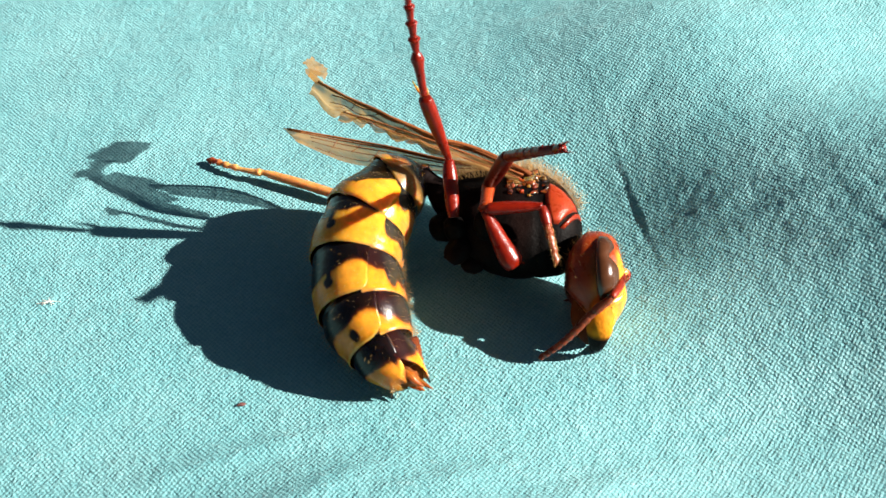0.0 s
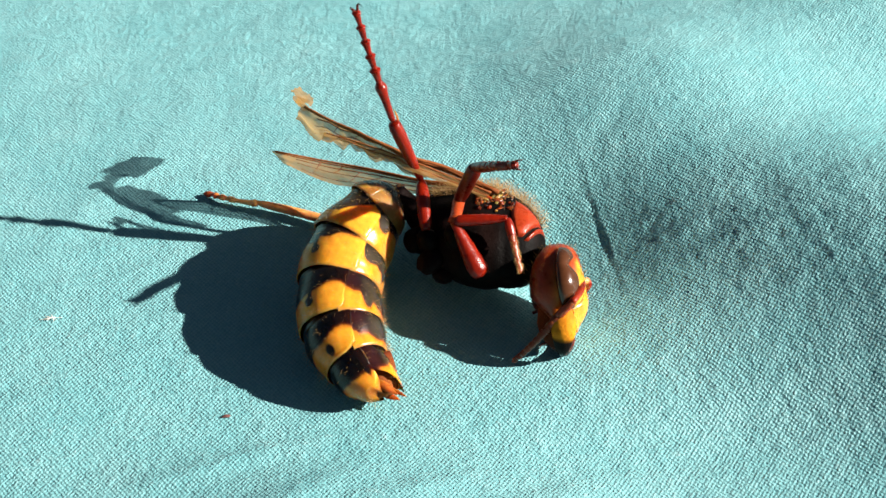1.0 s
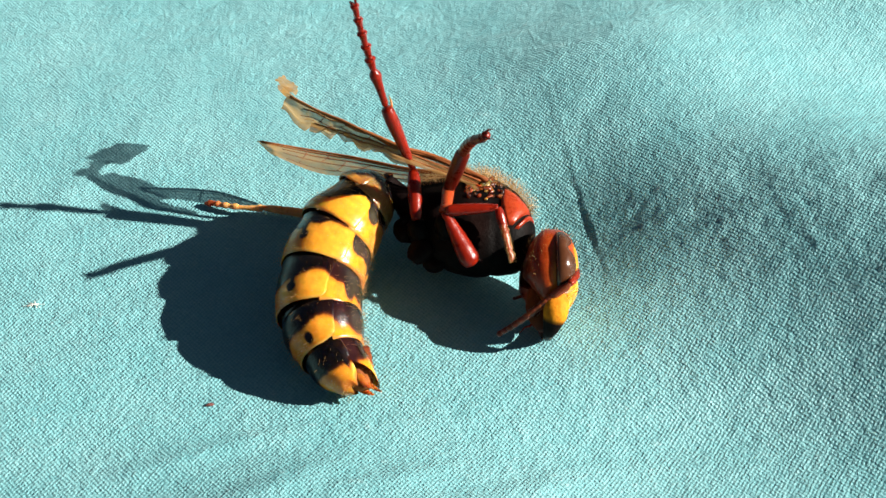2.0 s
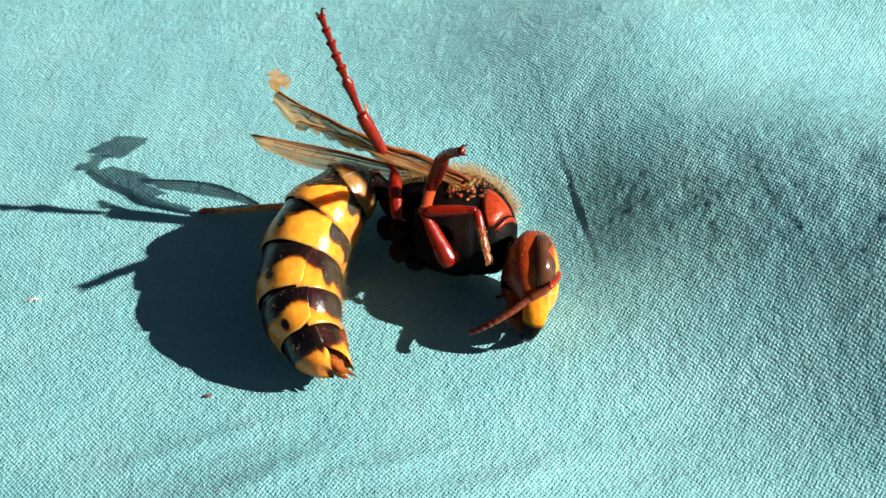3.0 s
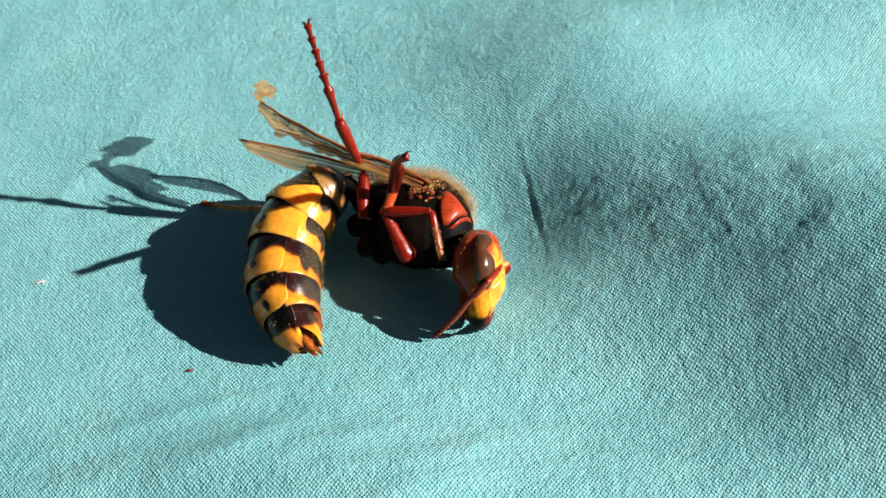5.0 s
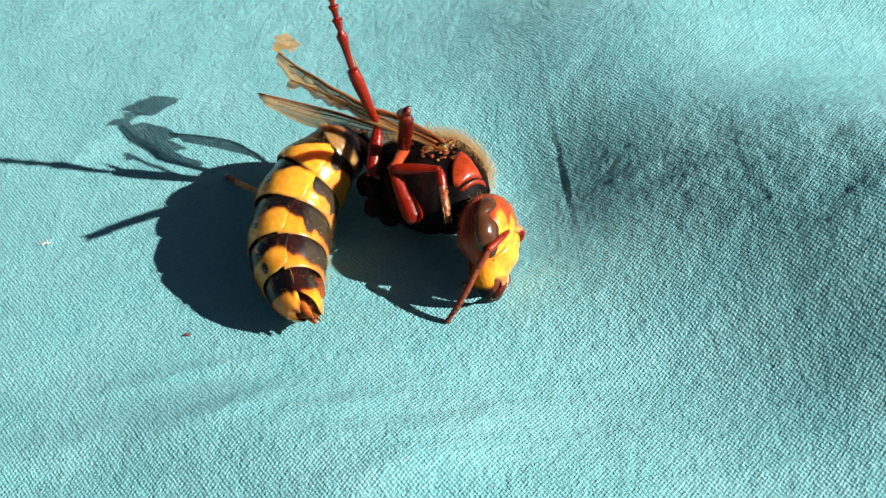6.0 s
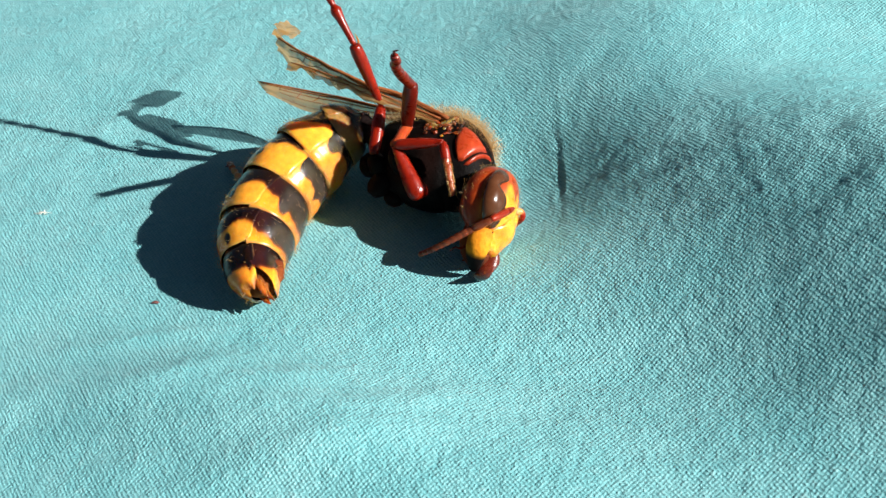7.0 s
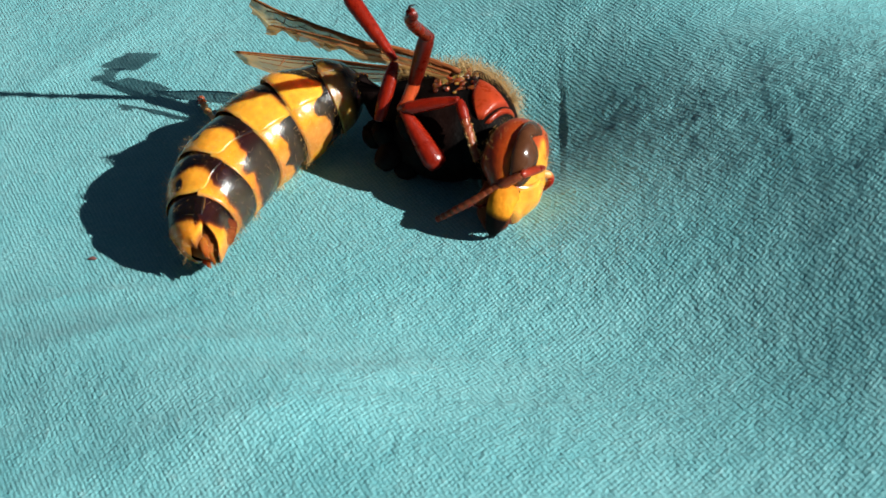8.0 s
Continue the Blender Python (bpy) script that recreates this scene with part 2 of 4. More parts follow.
def cloth_height(x, y):
    z = 0.0
    for cx, cy, sx, sy, deg, rise in SWELLS:
        c, s = math.cos(radians(deg)), math.sin(radians(deg))
        u, v = (x - cx) * c + (y - cy) * s, (y - cy) * c - (x - cx) * s
        z += rise * math.exp(-(u / sx) ** 2 - (v / sy) ** 2)
    # a short sharp crease beside the head
    u = x - 14.55 - 0.22 * (5.0 - y) + 0.15 * noise.noise(Vector((y * 0.9, 3, 3)))
    z -= 0.085 * math.exp(-(u / 0.3) ** 2 - ((y - 5.0) / 4.3) ** 4)
    z += 0.035 * math.exp(-((u - 0.35) / 0.25) ** 2 - ((y - 9.0) / 10.0) ** 4)
    # crumpling and soft creasing, stronger in the hollow
    z += 0.12 * noise.noise(Vector((x * 0.09 + y * 0.2, y * 0.55 - x * 0.12, 4.0)))
    rough = 0.42 + 0.45 * step(y, 12, 26) + 1.0 * math.exp(-((x - 32) / 15) ** 2 - ((y - 3) / 12) ** 2)
    p = Vector((x, y, 0))
    z += rough * (0.09 * noise.noise(p * 0.3 + Vector((2, 5, 8))) + 0.034 * noise.noise(p * 0.8 + Vector((7, 3, 1))) + 0.035 * noise.noise(p * 1.7) + 0.045 * noise.noise(p * 3.3 + Vector((1, 2, 9))))
    z += 0.35 * noise.noise(p * 0.055 + Vector((3, 9, 2))) * step(math.hypot(x, y), 14, 40)
    # the cloth lies flat under the insect
    return z * (1 - 0.75 * math.exp(-((x + 1) / 10) ** 4 - ((y + 4) / 9) ** 4))


def cloth():
    def line(lo, hi, fine, out, count):
        inner = list(np.arange(lo, hi + 1e-6, fine))
        steps = np.cumsum(fine * 1.28 ** np.arange(1, count))
        return [lo - s for s in steps[::-1]] + inner + [hi + s for s in steps]

    xs, ys = line(-38, 48, 0.22, 0, 26), line(-34, 40, 0.22, 0, 26)
    points = [(x, y, cloth_height(x, y)) for x in xs for y in ys]
    n = len(ys)
    faces = [(i * n + j, (i + 1) * n + j, (i + 1) * n + j + 1, i * n + j + 1) for i in range(len(xs) - 1) for j in range(n - 1)]
    ob = new("cloth", to_mesh("cloth", points, faces, COTTON))
    return tagged(ob, "crumpled teal plain-woven cotton cloth in low sun", "cloth", kind="structure")


def ground():
    '''Bare dry earth under and around the cloth.'''
    size, low = 60000.0, -5.5
    points = [(x, y, low) for x in (-size, size) for y in (-size, size)]
    ob = new("ground", to_mesh("ground", points, [(0, 2, 3, 1)], EARTH))
    return tagged(ob, "bare dry brown earth under the cloth", "ground", kind="structure")


cloth()
ground()


# ---- the hornet: its own x points to the head, y to the back, z to its right side, which lies uppermost ----
NECK, PETIOLE = Vector((4.4, -1.2, 0.0)), Vector((-6.29, 3.23, 1.38))
SEGMENTS = (2.59, 3.61, 3.31, 3.72, 3.07, 3.2)
DARK, BROWN = (0.007, 0.004, 0.004), (0.05, 0.012, 0.007)
YELLOW, ORANGE = (0.72, 0.325, 0.034), (0.54, 0.175, 0.018)
RED, WINE = (0.18, 0.008, 0.0015), (0.08, 0.0045, 0.0016)
hornet = tagged(new("hornet"), "dying yellow and black striped hornet lying on teal cloth", "hornet")


def thorax_at(x, a, out=0.0):
    """A place on the thorax: x along the body, a in degrees from the back towards the right side."""
    k = spline(THORAX, 61)
    cy, hy, hz = (float(np.interp(x, k[:, 0], k[:, i])) for i in (1, 2, 3))
    return Vector((x, cy + (hy + out) * math.cos(radians(a)), (hz + out) * math.sin(radians(a))))


# x, middle, half height, half width
THORAX = [(-5.3, 1.3, 0.5, 0.5), (-5.0, 1.2, 1.2, 1.1), (-4.1, 0.8, 2.7, 2.3), (-2.5, 0.2, 4.0, 3.0), (0, -0.1, 4.6, 3.3), (2.0, -0.3, 4.4, 3.2),
          (3.5, -0.8, 3.5, 2.8), (4.4, -1.1, 2.3, 2.0), (4.9, -1.2, 0.9, 0.9)]


def build_thorax():
    k = spline(THORAX, 61)

    def point(u, v):
        x, cy, hy, hz = (float(np.interp(u * 60, range(61), k[:, i])) for i in range(4))
        a = 2 * math.pi * v
        lump = 1 + 0.025 * noise.noise(Vector((x * 0.8, math.cos(a) * 2, math.sin(a) * 2)))
        # the furrow between the side plates
        lump -= 0.04 * math.exp(-((x + 1.6 - 0.8 * math.cos(a)) / 0.35) ** 2) + 0.03 * math.exp(-((x - 1.5) / 0.25) ** 2)
        return (x, cy + hy * lump * math.cos(a), hz * lump * math.sin(a))

    def tint(u, v):
        c = math.cos(2 * math.pi * v)
        return mix3((0.0025, 0.002, 0.002), BROWN, 0.9 * step(c, 0.4, 0.9) + 0.2 * noise.noise(Vector((u * 9, v * 7, 0))))

    thorax = part("thorax", sheet(61, 64, point, tint, True), BODY, hornet, "black-brown thorax with a furry back")

    # the red shoulder plates of the pronotum, one on each side, and the narrow collar before them
    def front(v):
        return 2.95 + 1.6 * v / 0.28 if v < 0.28 else 4.55 - 1.75 * ((v - 0.28) / 0.72) ** 1.2

    def plate(side, rear, ahead, a0, a1, colour, out, v0=0.0):
        def at(u, w):
            v = v0 + (1 - v0) * w
            x0, x1 = rear(v), ahead(v)
            rim = min(u, 1 - u, w, 1 - w)
            return thorax_at(min(x0 + (x1 - x0) * u, 4.75), side * (a0 + (a1 - a0) * v), out * min(1.0, rim / 0.12) ** 0.5 - 0.05 + 0.14 * math.sin(math.pi * u) * math.sin(math.pi * w))
        return sheet(18, 20, at, lambda u, v: mix3(colour, WINE, 0.6 * step(max(abs(2 * v - 1), abs(2 * u - 1)), 0.75, 1.0)))

    for side in (1, -1):
        part("pronotum_plate", plate(side, lambda v: 2.55 - 0.5 * math.sin(math.pi * v), front, 73, 126, (0.3, 0.034, 0.009), 0.26), RUST, thorax, "glossy rust-red shoulder plate")
        part("collar", plate(side, lambda v: front(v) + 0.08, lambda v: front(v) + 0.45, 73, 130, (0.24, 0.024, 0.007), 0.2, 0.24), RUST, thorax, "narrow dark red collar")
    # wing joint: little pale and brown knobs
    rng = random.Random(5)
    knobs = []
    for _ in range(64):
        p = thorax_at(rng.uniform(-0.7, 2.3), rng.triangular(58, 102, 72), rng.uniform(0.0, 0.1))
        r = rng.uniform(0.1, 0.26)
        c = rng.choice(((0.34, 0.16, 0.05), BROWN, (0.2, 0.03, 0.01), (0.24, 0.06, 0.02), (0.16, 0.04, 0.015)))
        way = Vector((rng.uniform(-1, 1), rng.uniform(-1, 1), rng.uniform(-0.3, 0.3))) * r * rng.uniform(1.2, 2.6)
        knobs.append(tube([(*(p - way), 0.04), (*(p - way * 0.3), r), (*(p + way * 0.4), r * 0.8), (*(p + way), 0.05)], 9, 8, lambda s, c=c: c, rng.uniform(0.4, 0.9), 0.25))
    part("wing_joint", join(*knobs), SHELL, thorax, "pale knobbly wing joint")
    roots = []
    for _ in range(5200):
        x, a = rng.uniform(-4.6, 4.6), max(-80, min(72, rng.gauss(2, 36)))
        p = thorax_at(x, a)
        roots.append((p, p - Vector((x * 0.6, 0, 0))))
    tagged(part("fur", bristles(roots, 3, 1.15, 0.0095, (-0.15, 0, 0)), HAIR, thorax, "fine golden hairs"), kind="stuff")
    petiole = tube([(-3.6, 1.1, 0.3, 1.7), (-4.6, 1.5, 0.7, 1.3), (-5.6, 2.15, 1.3, 0.8), (-6.5, 2.7, 1.8, 0.75)], 12, 16, lambda s: DARK)
    part("petiole", petiole, BODY, thorax)


# ---- abdomen ----
REAR = (2.95, 3.53, 3.52, 3.41, 2.62, 1.1)
FRONT = (0.8, 2.7, 3.26, 3.26, 3.14, 2.4)
# where each back plate meets its belly plate, in degrees from the middle of the back
SEAM = (104, 134, 130, 107, 104, 100)
# hind edge of the black front band on each back plate: degrees from the middle of the back, millimetres behind the joint
BAND = {
    1: ((0, 2.2), (20, 2.6), (77, 2.55), (86, 1.95), (95, 1.55), (111, 0.8), (117, 0.6), (130, 0.95), (135, 1.4)),
    2: ((0, 2.2), (15, 1.5), (40, 1.25), (52, 1.5), (58, 1.5), (64, 1.0), (74, 1.1), (83, 1.05), (96, 0.65), (115, 0.7), (130, 0.6)),
    3: ((0, 2.6), (15, 2.2), (36, 2.3), (53, 2.1), (70, 2.1), (76, 1.95), (88, 1.75), (99, 1.7), (104, 1.8), (110, 2.2), (122, 2.5)),
    4: ((0, 2.2), (20, 1.82), (47, 1.85), (60, 1.9), (72, 1.7), (90, 1.55), (100, 1.75), (106, 2.0), (111, 2.3), (118, 2.3)),
    5: ((0, 1.2), (33, 1.6), (52, 1.8), (64, 1.9), (80, 2.0), (85, 2.35), (93, 2.1), (100, 2.0)),
}
# the same on the belly plates, from the seam round to the middle of the belly
BELLY = {
    1: ((128, 1.4), (134, 1.5), (140, 2.05), (149, 2.15), (154, 2.1), (159, 1.6), (171, 1.35), (180, 1.3)),
    2: ((124, 0.4), (131, 0.9), (134, 1.9), (139, 2.25), (147, 2.3), (155, 2.1), (172, 2.25), (180, 2.9)),
    3: ((100, 2.1), (112, 2.2), (120, 2.45), (130, 2.5), (134, 3.1), (139, 3.55), (146, 3.55), (151, 3.0), (160, 3.2), (180, 3.3)),
    4: ((97, 2.0), (108, 2.2), (112, 2.4), (130, 2.45), (138, 2.75), (144, 2.9), (157, 2.85), (180, 2.7)),
    5: ((93, 2.6), (115, 2.3), (137, 2.35), (150, 2.1), (180, 2.1)),
}
# how much further down the sides each back plate reaches at its front
SLANT = (0, 0, 6, 17, 15, 4)
# the dark dot on each side of a back plate: place, degrees, radius
DOTS = {2: (-2.2, 66, 0.4), 3: (-2.75, 58.5, 0.44), 4: (-2.62, 58, 0.44)}


def girth(k, x):
    """Radius of segment k at x: a ball joint inside the one before, then a gently swelling barrel."""
    f, r, s = FRONT[k], REAR[k], SEGMENTS[k]
    if x > 0:
        return math.sqrt(max(f * f - x * x, 0.05))
    u = min(-x / s, 1.1)
    if k == 0:
        return f + (r - f) * math.sin(min(u, 1) * math.pi / 2) ** 0.8
    if k == 5:
        return f + 0.12 * math.sin(math.pi * min(u * 1.6, 1)) - (f - r) * min(u, 1.05) ** 1.9
    return f + (r - f) * step(u, 0.1, 1.0) + (0.27 if k < 4 else 0.33) * math.sin(math.pi * min(u, 1)) ** 0.8


def wave(a, seed):
    return noise.noise(Vector((a * 0.06, seed, 0.5)))


def edge_at(table, b, seed):
    return float(np.interp(b, [p[0] for p in table], [p[1] for p in table])) + 0.07 * wave(b * 2.2, seed) + 0.05 * wave(b * 7, seed + 3)


def shell_dark(b, k, seed):
    """Near-black plate colour, a little wine-red towards the seam."""
    return mix3((0.004, 0.003, 0.0035), (0.026, 0.006, 0.006), 0.35 * step(b, SEAM[k] - 22, SEAM[k] + 5) + 0.15 * wave(b * 3, seed))


def shell_yellow(x, b, k):
    """Waxy yellow, more orange towards the back and in cloudy patches."""
    c = mix3((0.62, 0.21, 0.02), (0.8, 0.36, 0.032), step(b, 25, 78))
    return mix3(c, ORANGE, 0.32 * max(0.0, noise.noise(Vector((x * 0.9, b * 0.045, k * 3.1)))))


def tergite(k):
    """The back plate of segment k, down both sides to the seam."""
    s = SEGMENTS[k]
    lip = (0.12, 0.08, 0.28, 0.3, 0.3, 0.25)[k]
    front = min(2.3, FRONT[k] * 0.72)

    def reach(u):
        return SEAM[k] + 1 + SLANT[k] * (1 - step(u, 0.25, 0.98))

    def where(u, v):
        half = reach(u)
        a = -half + 2 * half * v
        b = abs(a)
        # the hind margin draws forward in a round corner at the seam
        rear = -(s + lip) + (0.1, 0.03, 0.1, 0.12, 0.4, 0.5)[k] * step(b, half - 30, half) + (0.5 * step(b, half - 9, half) ** 2 if 1 < k < 5 else 0)
        if k == 5:
            rear += 0.3 * step(b, 6, 40) - 0.2 * step(b, 50, 70)
        return front + (rear - front) * u, a

    def point(u, v):
        x, a = where(u, v)
        b, half = abs(a), reach(u)
        r = girth(k, x) + (0.03 * step(u, 0.9, 0.97) if k < 5 else 0)
        r -= 0.1 * step(u, 0.985, 1.0) + 0.13 * step(b, half - 3, half)
        r += 0.012 * noise.noise(Vector((x * 1.7, a * 0.08, k)))
        # the last plate rolls in a little at its open end
        if k == 5:
            r -= 0.25 * step(u, 0.9, 1.0)
        return (x, 0.9 * r * math.cos(radians(a)), 0.96 * r * math.sin(radians(a)))

    def tint(u, v):
        x, a = where(u, v)
        b, half = abs(a), reach(u)
        if k == 0:
            c = mix3((0.03, 0.013, 0.008), (0.06, 0.026, 0.012), 0.5 + 0.5 * wave(a * 2, 2))
            c = mix3(c, (0.55, 0.27, 0.05), step(-x, 1.95 + 0.12 * wave(a, 1), 2.15))
            return mix3(c, (0.3, 0.14, 0.045), 0.9 * step(b, 78, 96) * step(-x, 0.9, 1.4))
        edge = edge_at(BAND[k], b, k)
        dark = shell_dark(b, k, k)
        if k == 1:
            dark = mix3((0.03, 0.021, 0.016), (0.01, 0.007, 0.006), step(b, 70, 105))
        yellow = shell_yellow(x, b, k)
        c = mix3(dark, yellow, step(-x, edge - 0.05, edge + 0.09))
        # an amber glow along the edge of the band where the plate is thin
        glow = math.exp(-((-x - edge - 0.05) / 0.16) ** 2)
        c = mix3(c, (0.34, 0.075, 0.012), (0.45 * glow * step(b, half - 45, half) + 0.25 * glow) * (0 if k == 1 else 1))
        if k in DOTS:
            dx, da, dr = DOTS[k]
            d = math.hypot((x - dx), (b - da) * 0.06) + 0.05 * wave(b * 6 + x * 30, 4)
            stem = abs(b - da + (3 if k == 2 else -2)) * 0.06 if dx < x < dx + 1.3 and k < 4 else 9
            ink = min(step(d, dr - 0.06, dr + 0.06), step(stem, 0.16, 0.26))
            c = mix3(DARK, c, ink)
        # pale golden hind rim, its colour lightened like a thin edge lit through
        if k < 5:
            c = mix3(c, (0.55, 0.3, 0.09), 0.8 * step(u, 0.975, 0.992))
        else:
            c = mix3(c, (0.3, 0.08, 0.015), step(u, 0.9, 1.0) * step(b, 20, 60))
        if k > 1:
            c = mix3(c, (0.45, 0.22, 0.065), 0.7 * step(b, half - 1.8, half - 0.6))
        return c

    return sheet(64, 132, point, tint)


def sternite(k):
    """The belly plate of segment k, its edges tucked under the back plate."""
    s = SEGMENTS[k]
    lip = (0.1, 0.2, 0.2, 0.35, 0.25, 0.85)[k]
    front = min(2.0, FRONT[k] * 0.6)
    first = SEAM[k] - 9

    def where(u, v):
        a = first + (360 - 2 * first) * v
        c = abs(a - 180) / (180 - first)
        if k == 5:
            # the last plate narrows to a point
            a = 180 + (a - 180) * (1 - 0.72 * step(u, 0.6, 1.0))
            return front - (front + s + lip - 0.25 * c * c) * u, a
        rear = -(s + lip) + 0.25 * (1 - c) ** 0.7 - 0.1
        return front + (rear - front) * u, a

    def point(u, v):
        x, a = where(u, v)
        if k == 5:
            r = FRONT[5] * (1 - 0.44 * min(max(-x, 0) / 4.2, 1.05) ** 1.5) - 0.06 if x < 0 else girth(5, x) - 0.06
            return (x, 0.9 * r * math.cos(radians(a)), 0.96 * r * math.sin(radians(a)))
        r = girth(k, x) * 0.985 - 0.02
        r += 0.09 * step(u, 0.86, 0.98) - 0.12 * step(u, 0.985, 1.0)
        return (x, 0.9 * r * math.cos(radians(a)), 0.96 * r * math.sin(radians(a)))

    def tint(u, v):
        x, a = where(u, v)
        b = a if a <= 180 else 360 - a
        if k == 0:
            return mix3(DARK, (0.3, 0.17, 0.06), step(-x, 1.0, 1.7))
        edge = edge_at(BELLY[k], b, k + 20)
        # slate patches behind the black front, then yellow, tan towards the middle of the belly
        dark = mix3((0.009, 0.006, 0.006), (0.045, 0.036, 0.028), (1.0 if k == 1 else 0.85) * step(-x, 0.7, 1.5) * step(b, 128, 142))
        if k > 2:
            dark = mix3(dark, (0.03, 0.006, 0.007), 0.7 * (1 - step(b, 115, 140)))
        yellow = mix3((0.72, 0.3, 0.02), (0.46, 0.2, 0.06), 0.75 * step(b, 148, 170))
        yellow = mix3(yellow, ORANGE, 0.4 * max(0.0, noise.noise(Vector((x * 0.9, b * 0.05, k * 2.3)))))
        c = mix3(dark, yellow, step(-x, edge - 0.05, edge + 0.08))
        c = mix3(c, (0.36, 0.07, 0.012), 0.45 * math.exp(-((-x - edge - 0.06) / 0.2) ** 2) * (1 if k > 2 else 0.3))
        if k == 5:
            return mix3(c, (0.05, 0.012, 0.01), max(step(u, 0.93, 1.0), 0.8 * step(abs(2 * v - 1), 0.9, 1.0) * step(u, 0.4, 0.6)))
        return mix3(c, (0.42, 0.2, 0.06), 0.8 * step(u, 0.955, 0.985))

    return sheet(52, 96, point, tint)


def build_abdomen():
    """Six rings, each a back plate that carries its belly plate; returned in order from the waist."""
    rings = []
    rng = random.Random(11)
    names = ("dark brown first ring with a tan hind margin", "slate and yellow abdomen ring", "yellow abdomen ring with a thin black band and hooked spots",
             "yellow abdomen ring with a broad black band and spots", "yellow abdomen ring with a black band and free spots", "black and yellow tail plate")
    for k in range(6):
        plate = part("tergite", tergite(k), SHELL, hornet, names[k])
        part("sternite", sternite(k), SHELL, plate, "yellow belly plate with a dark notched front" if k < 5 else "pointed yellow and wine-brown last belly plate")
        roots = []
        for _ in range(420 if 0 < k < 5 else 160):
            a, x = rng.uniform(-60, 250), -rng.uniform(0.2, SEGMENTS[k] - 0.1)
            if rng.random() < 0.5:
                x = -SEGMENTS[k] + rng.uniform(-0.15, 0.3)
                if rng.random() < 0.35:
                    a = rng.uniform(150, 235)
            out = Vector((0, math.cos(radians(a)), math.sin(radians(a))))
            roots.append((Vector((x, 0, 0)) + Vector((0, 0.9 * out.y, 0.96 * out.z)) * (girth(k, x) - 0.05), out))
        tagged(part("fine_hairs", bristles(roots, 40 + k, 0.62, 0.007, (-0.7, 0, 0)), HAIR, plate, "sparse golden hairs"), kind="stuff")
        rings.append(plate)
    tail = rings[5]
    amber = lambda s: mix3((0.45, 0.15, 0.02), (0.2, 0.04, 0.012), s)
    # the open end: a dark amber lining, two sheaths and the sting between the last two plates
    lining = tube([(-1.2, -0.3, 0, 1.9), (-2.2, -0.4, 0, 1.5), (-3.0, -0.55, 0, 0.95), (-3.6, -0.75, 0, 0.3)], 14, 20, lambda s: mix3((0.1, 0.02, 0.008), (0.3, 0.09, 0.02), s), 0.75, 0.25)
    part("tail_lining", lining, BODY, tail, "dark amber skin inside the tail")
    for side in (1, -1):
        sheath = tube([(-2.2, -0.1, 0.75 * side, 0.3), (-3.1, -0.25, 0.7 * side, 0.3), (-3.7, -0.4, 0.5 * side, 0.2), (-4.15, -0.6, 0.4 * side, 0.05)], 12, 8, amber, 0.7)
        part("sting_sheath", sheath, SHELL, tail, "amber sting sheath")
    sting = tube([(-2.7, -0.5, 0.1, 0.3), (-3.6, -0.65, 0.15, 0.2), (-4.2, -0.85, 0.15, 0.12), (-4.6, -1.0, 0.2, 0.02)], 10, 8, lambda s: mix3((0.4, 0.13, 0.02), BROWN, s))
    part("sting", sting, SHELL, tail, "amber-brown sting")
    return rings


# ---- head ----
HEAD_MID = Vector((0.991, -4.753, -0.350))
HEAD_AHEAD, HEAD_UP, HEAD_RIGHT = Vector((0.997, -0.081, 0.008)), Vector((0.067, 0.869, 0.490)), Vector((-0.046, -0.488, 0.872))


def on_head(f, u, r):
    """From forward, up and right on the head to its own axes, whose origin is the neck."""
    return HEAD_MID + HEAD_AHEAD * f + HEAD_UP * u + HEAD_RIGHT * r


def head_outline(a):
    """Half-round crown above, narrowing cheeks below; a in degrees from the crown."""
    c, s = math.cos(radians(a)), math.sin(radians(a))
    u = 3.7 * c if c > 0 else 3.1 * c
    w = 3.25 * (1 - 0.3 * step(-u, -0.2, 2.8))
    return u, w * math.copysign(abs(s) ** 0.82, s)


LOAF = [(-2.1, 0.3), (-1.98, 0.6), (-1.6, 0.84), (-0.85, 0.99), (0.1, 1.02), (0.9, 0.95), (1.45, 0.8), (1.8, 0.55), (1.98, 0.28), (2.02, 0.02)]


JAWS = []


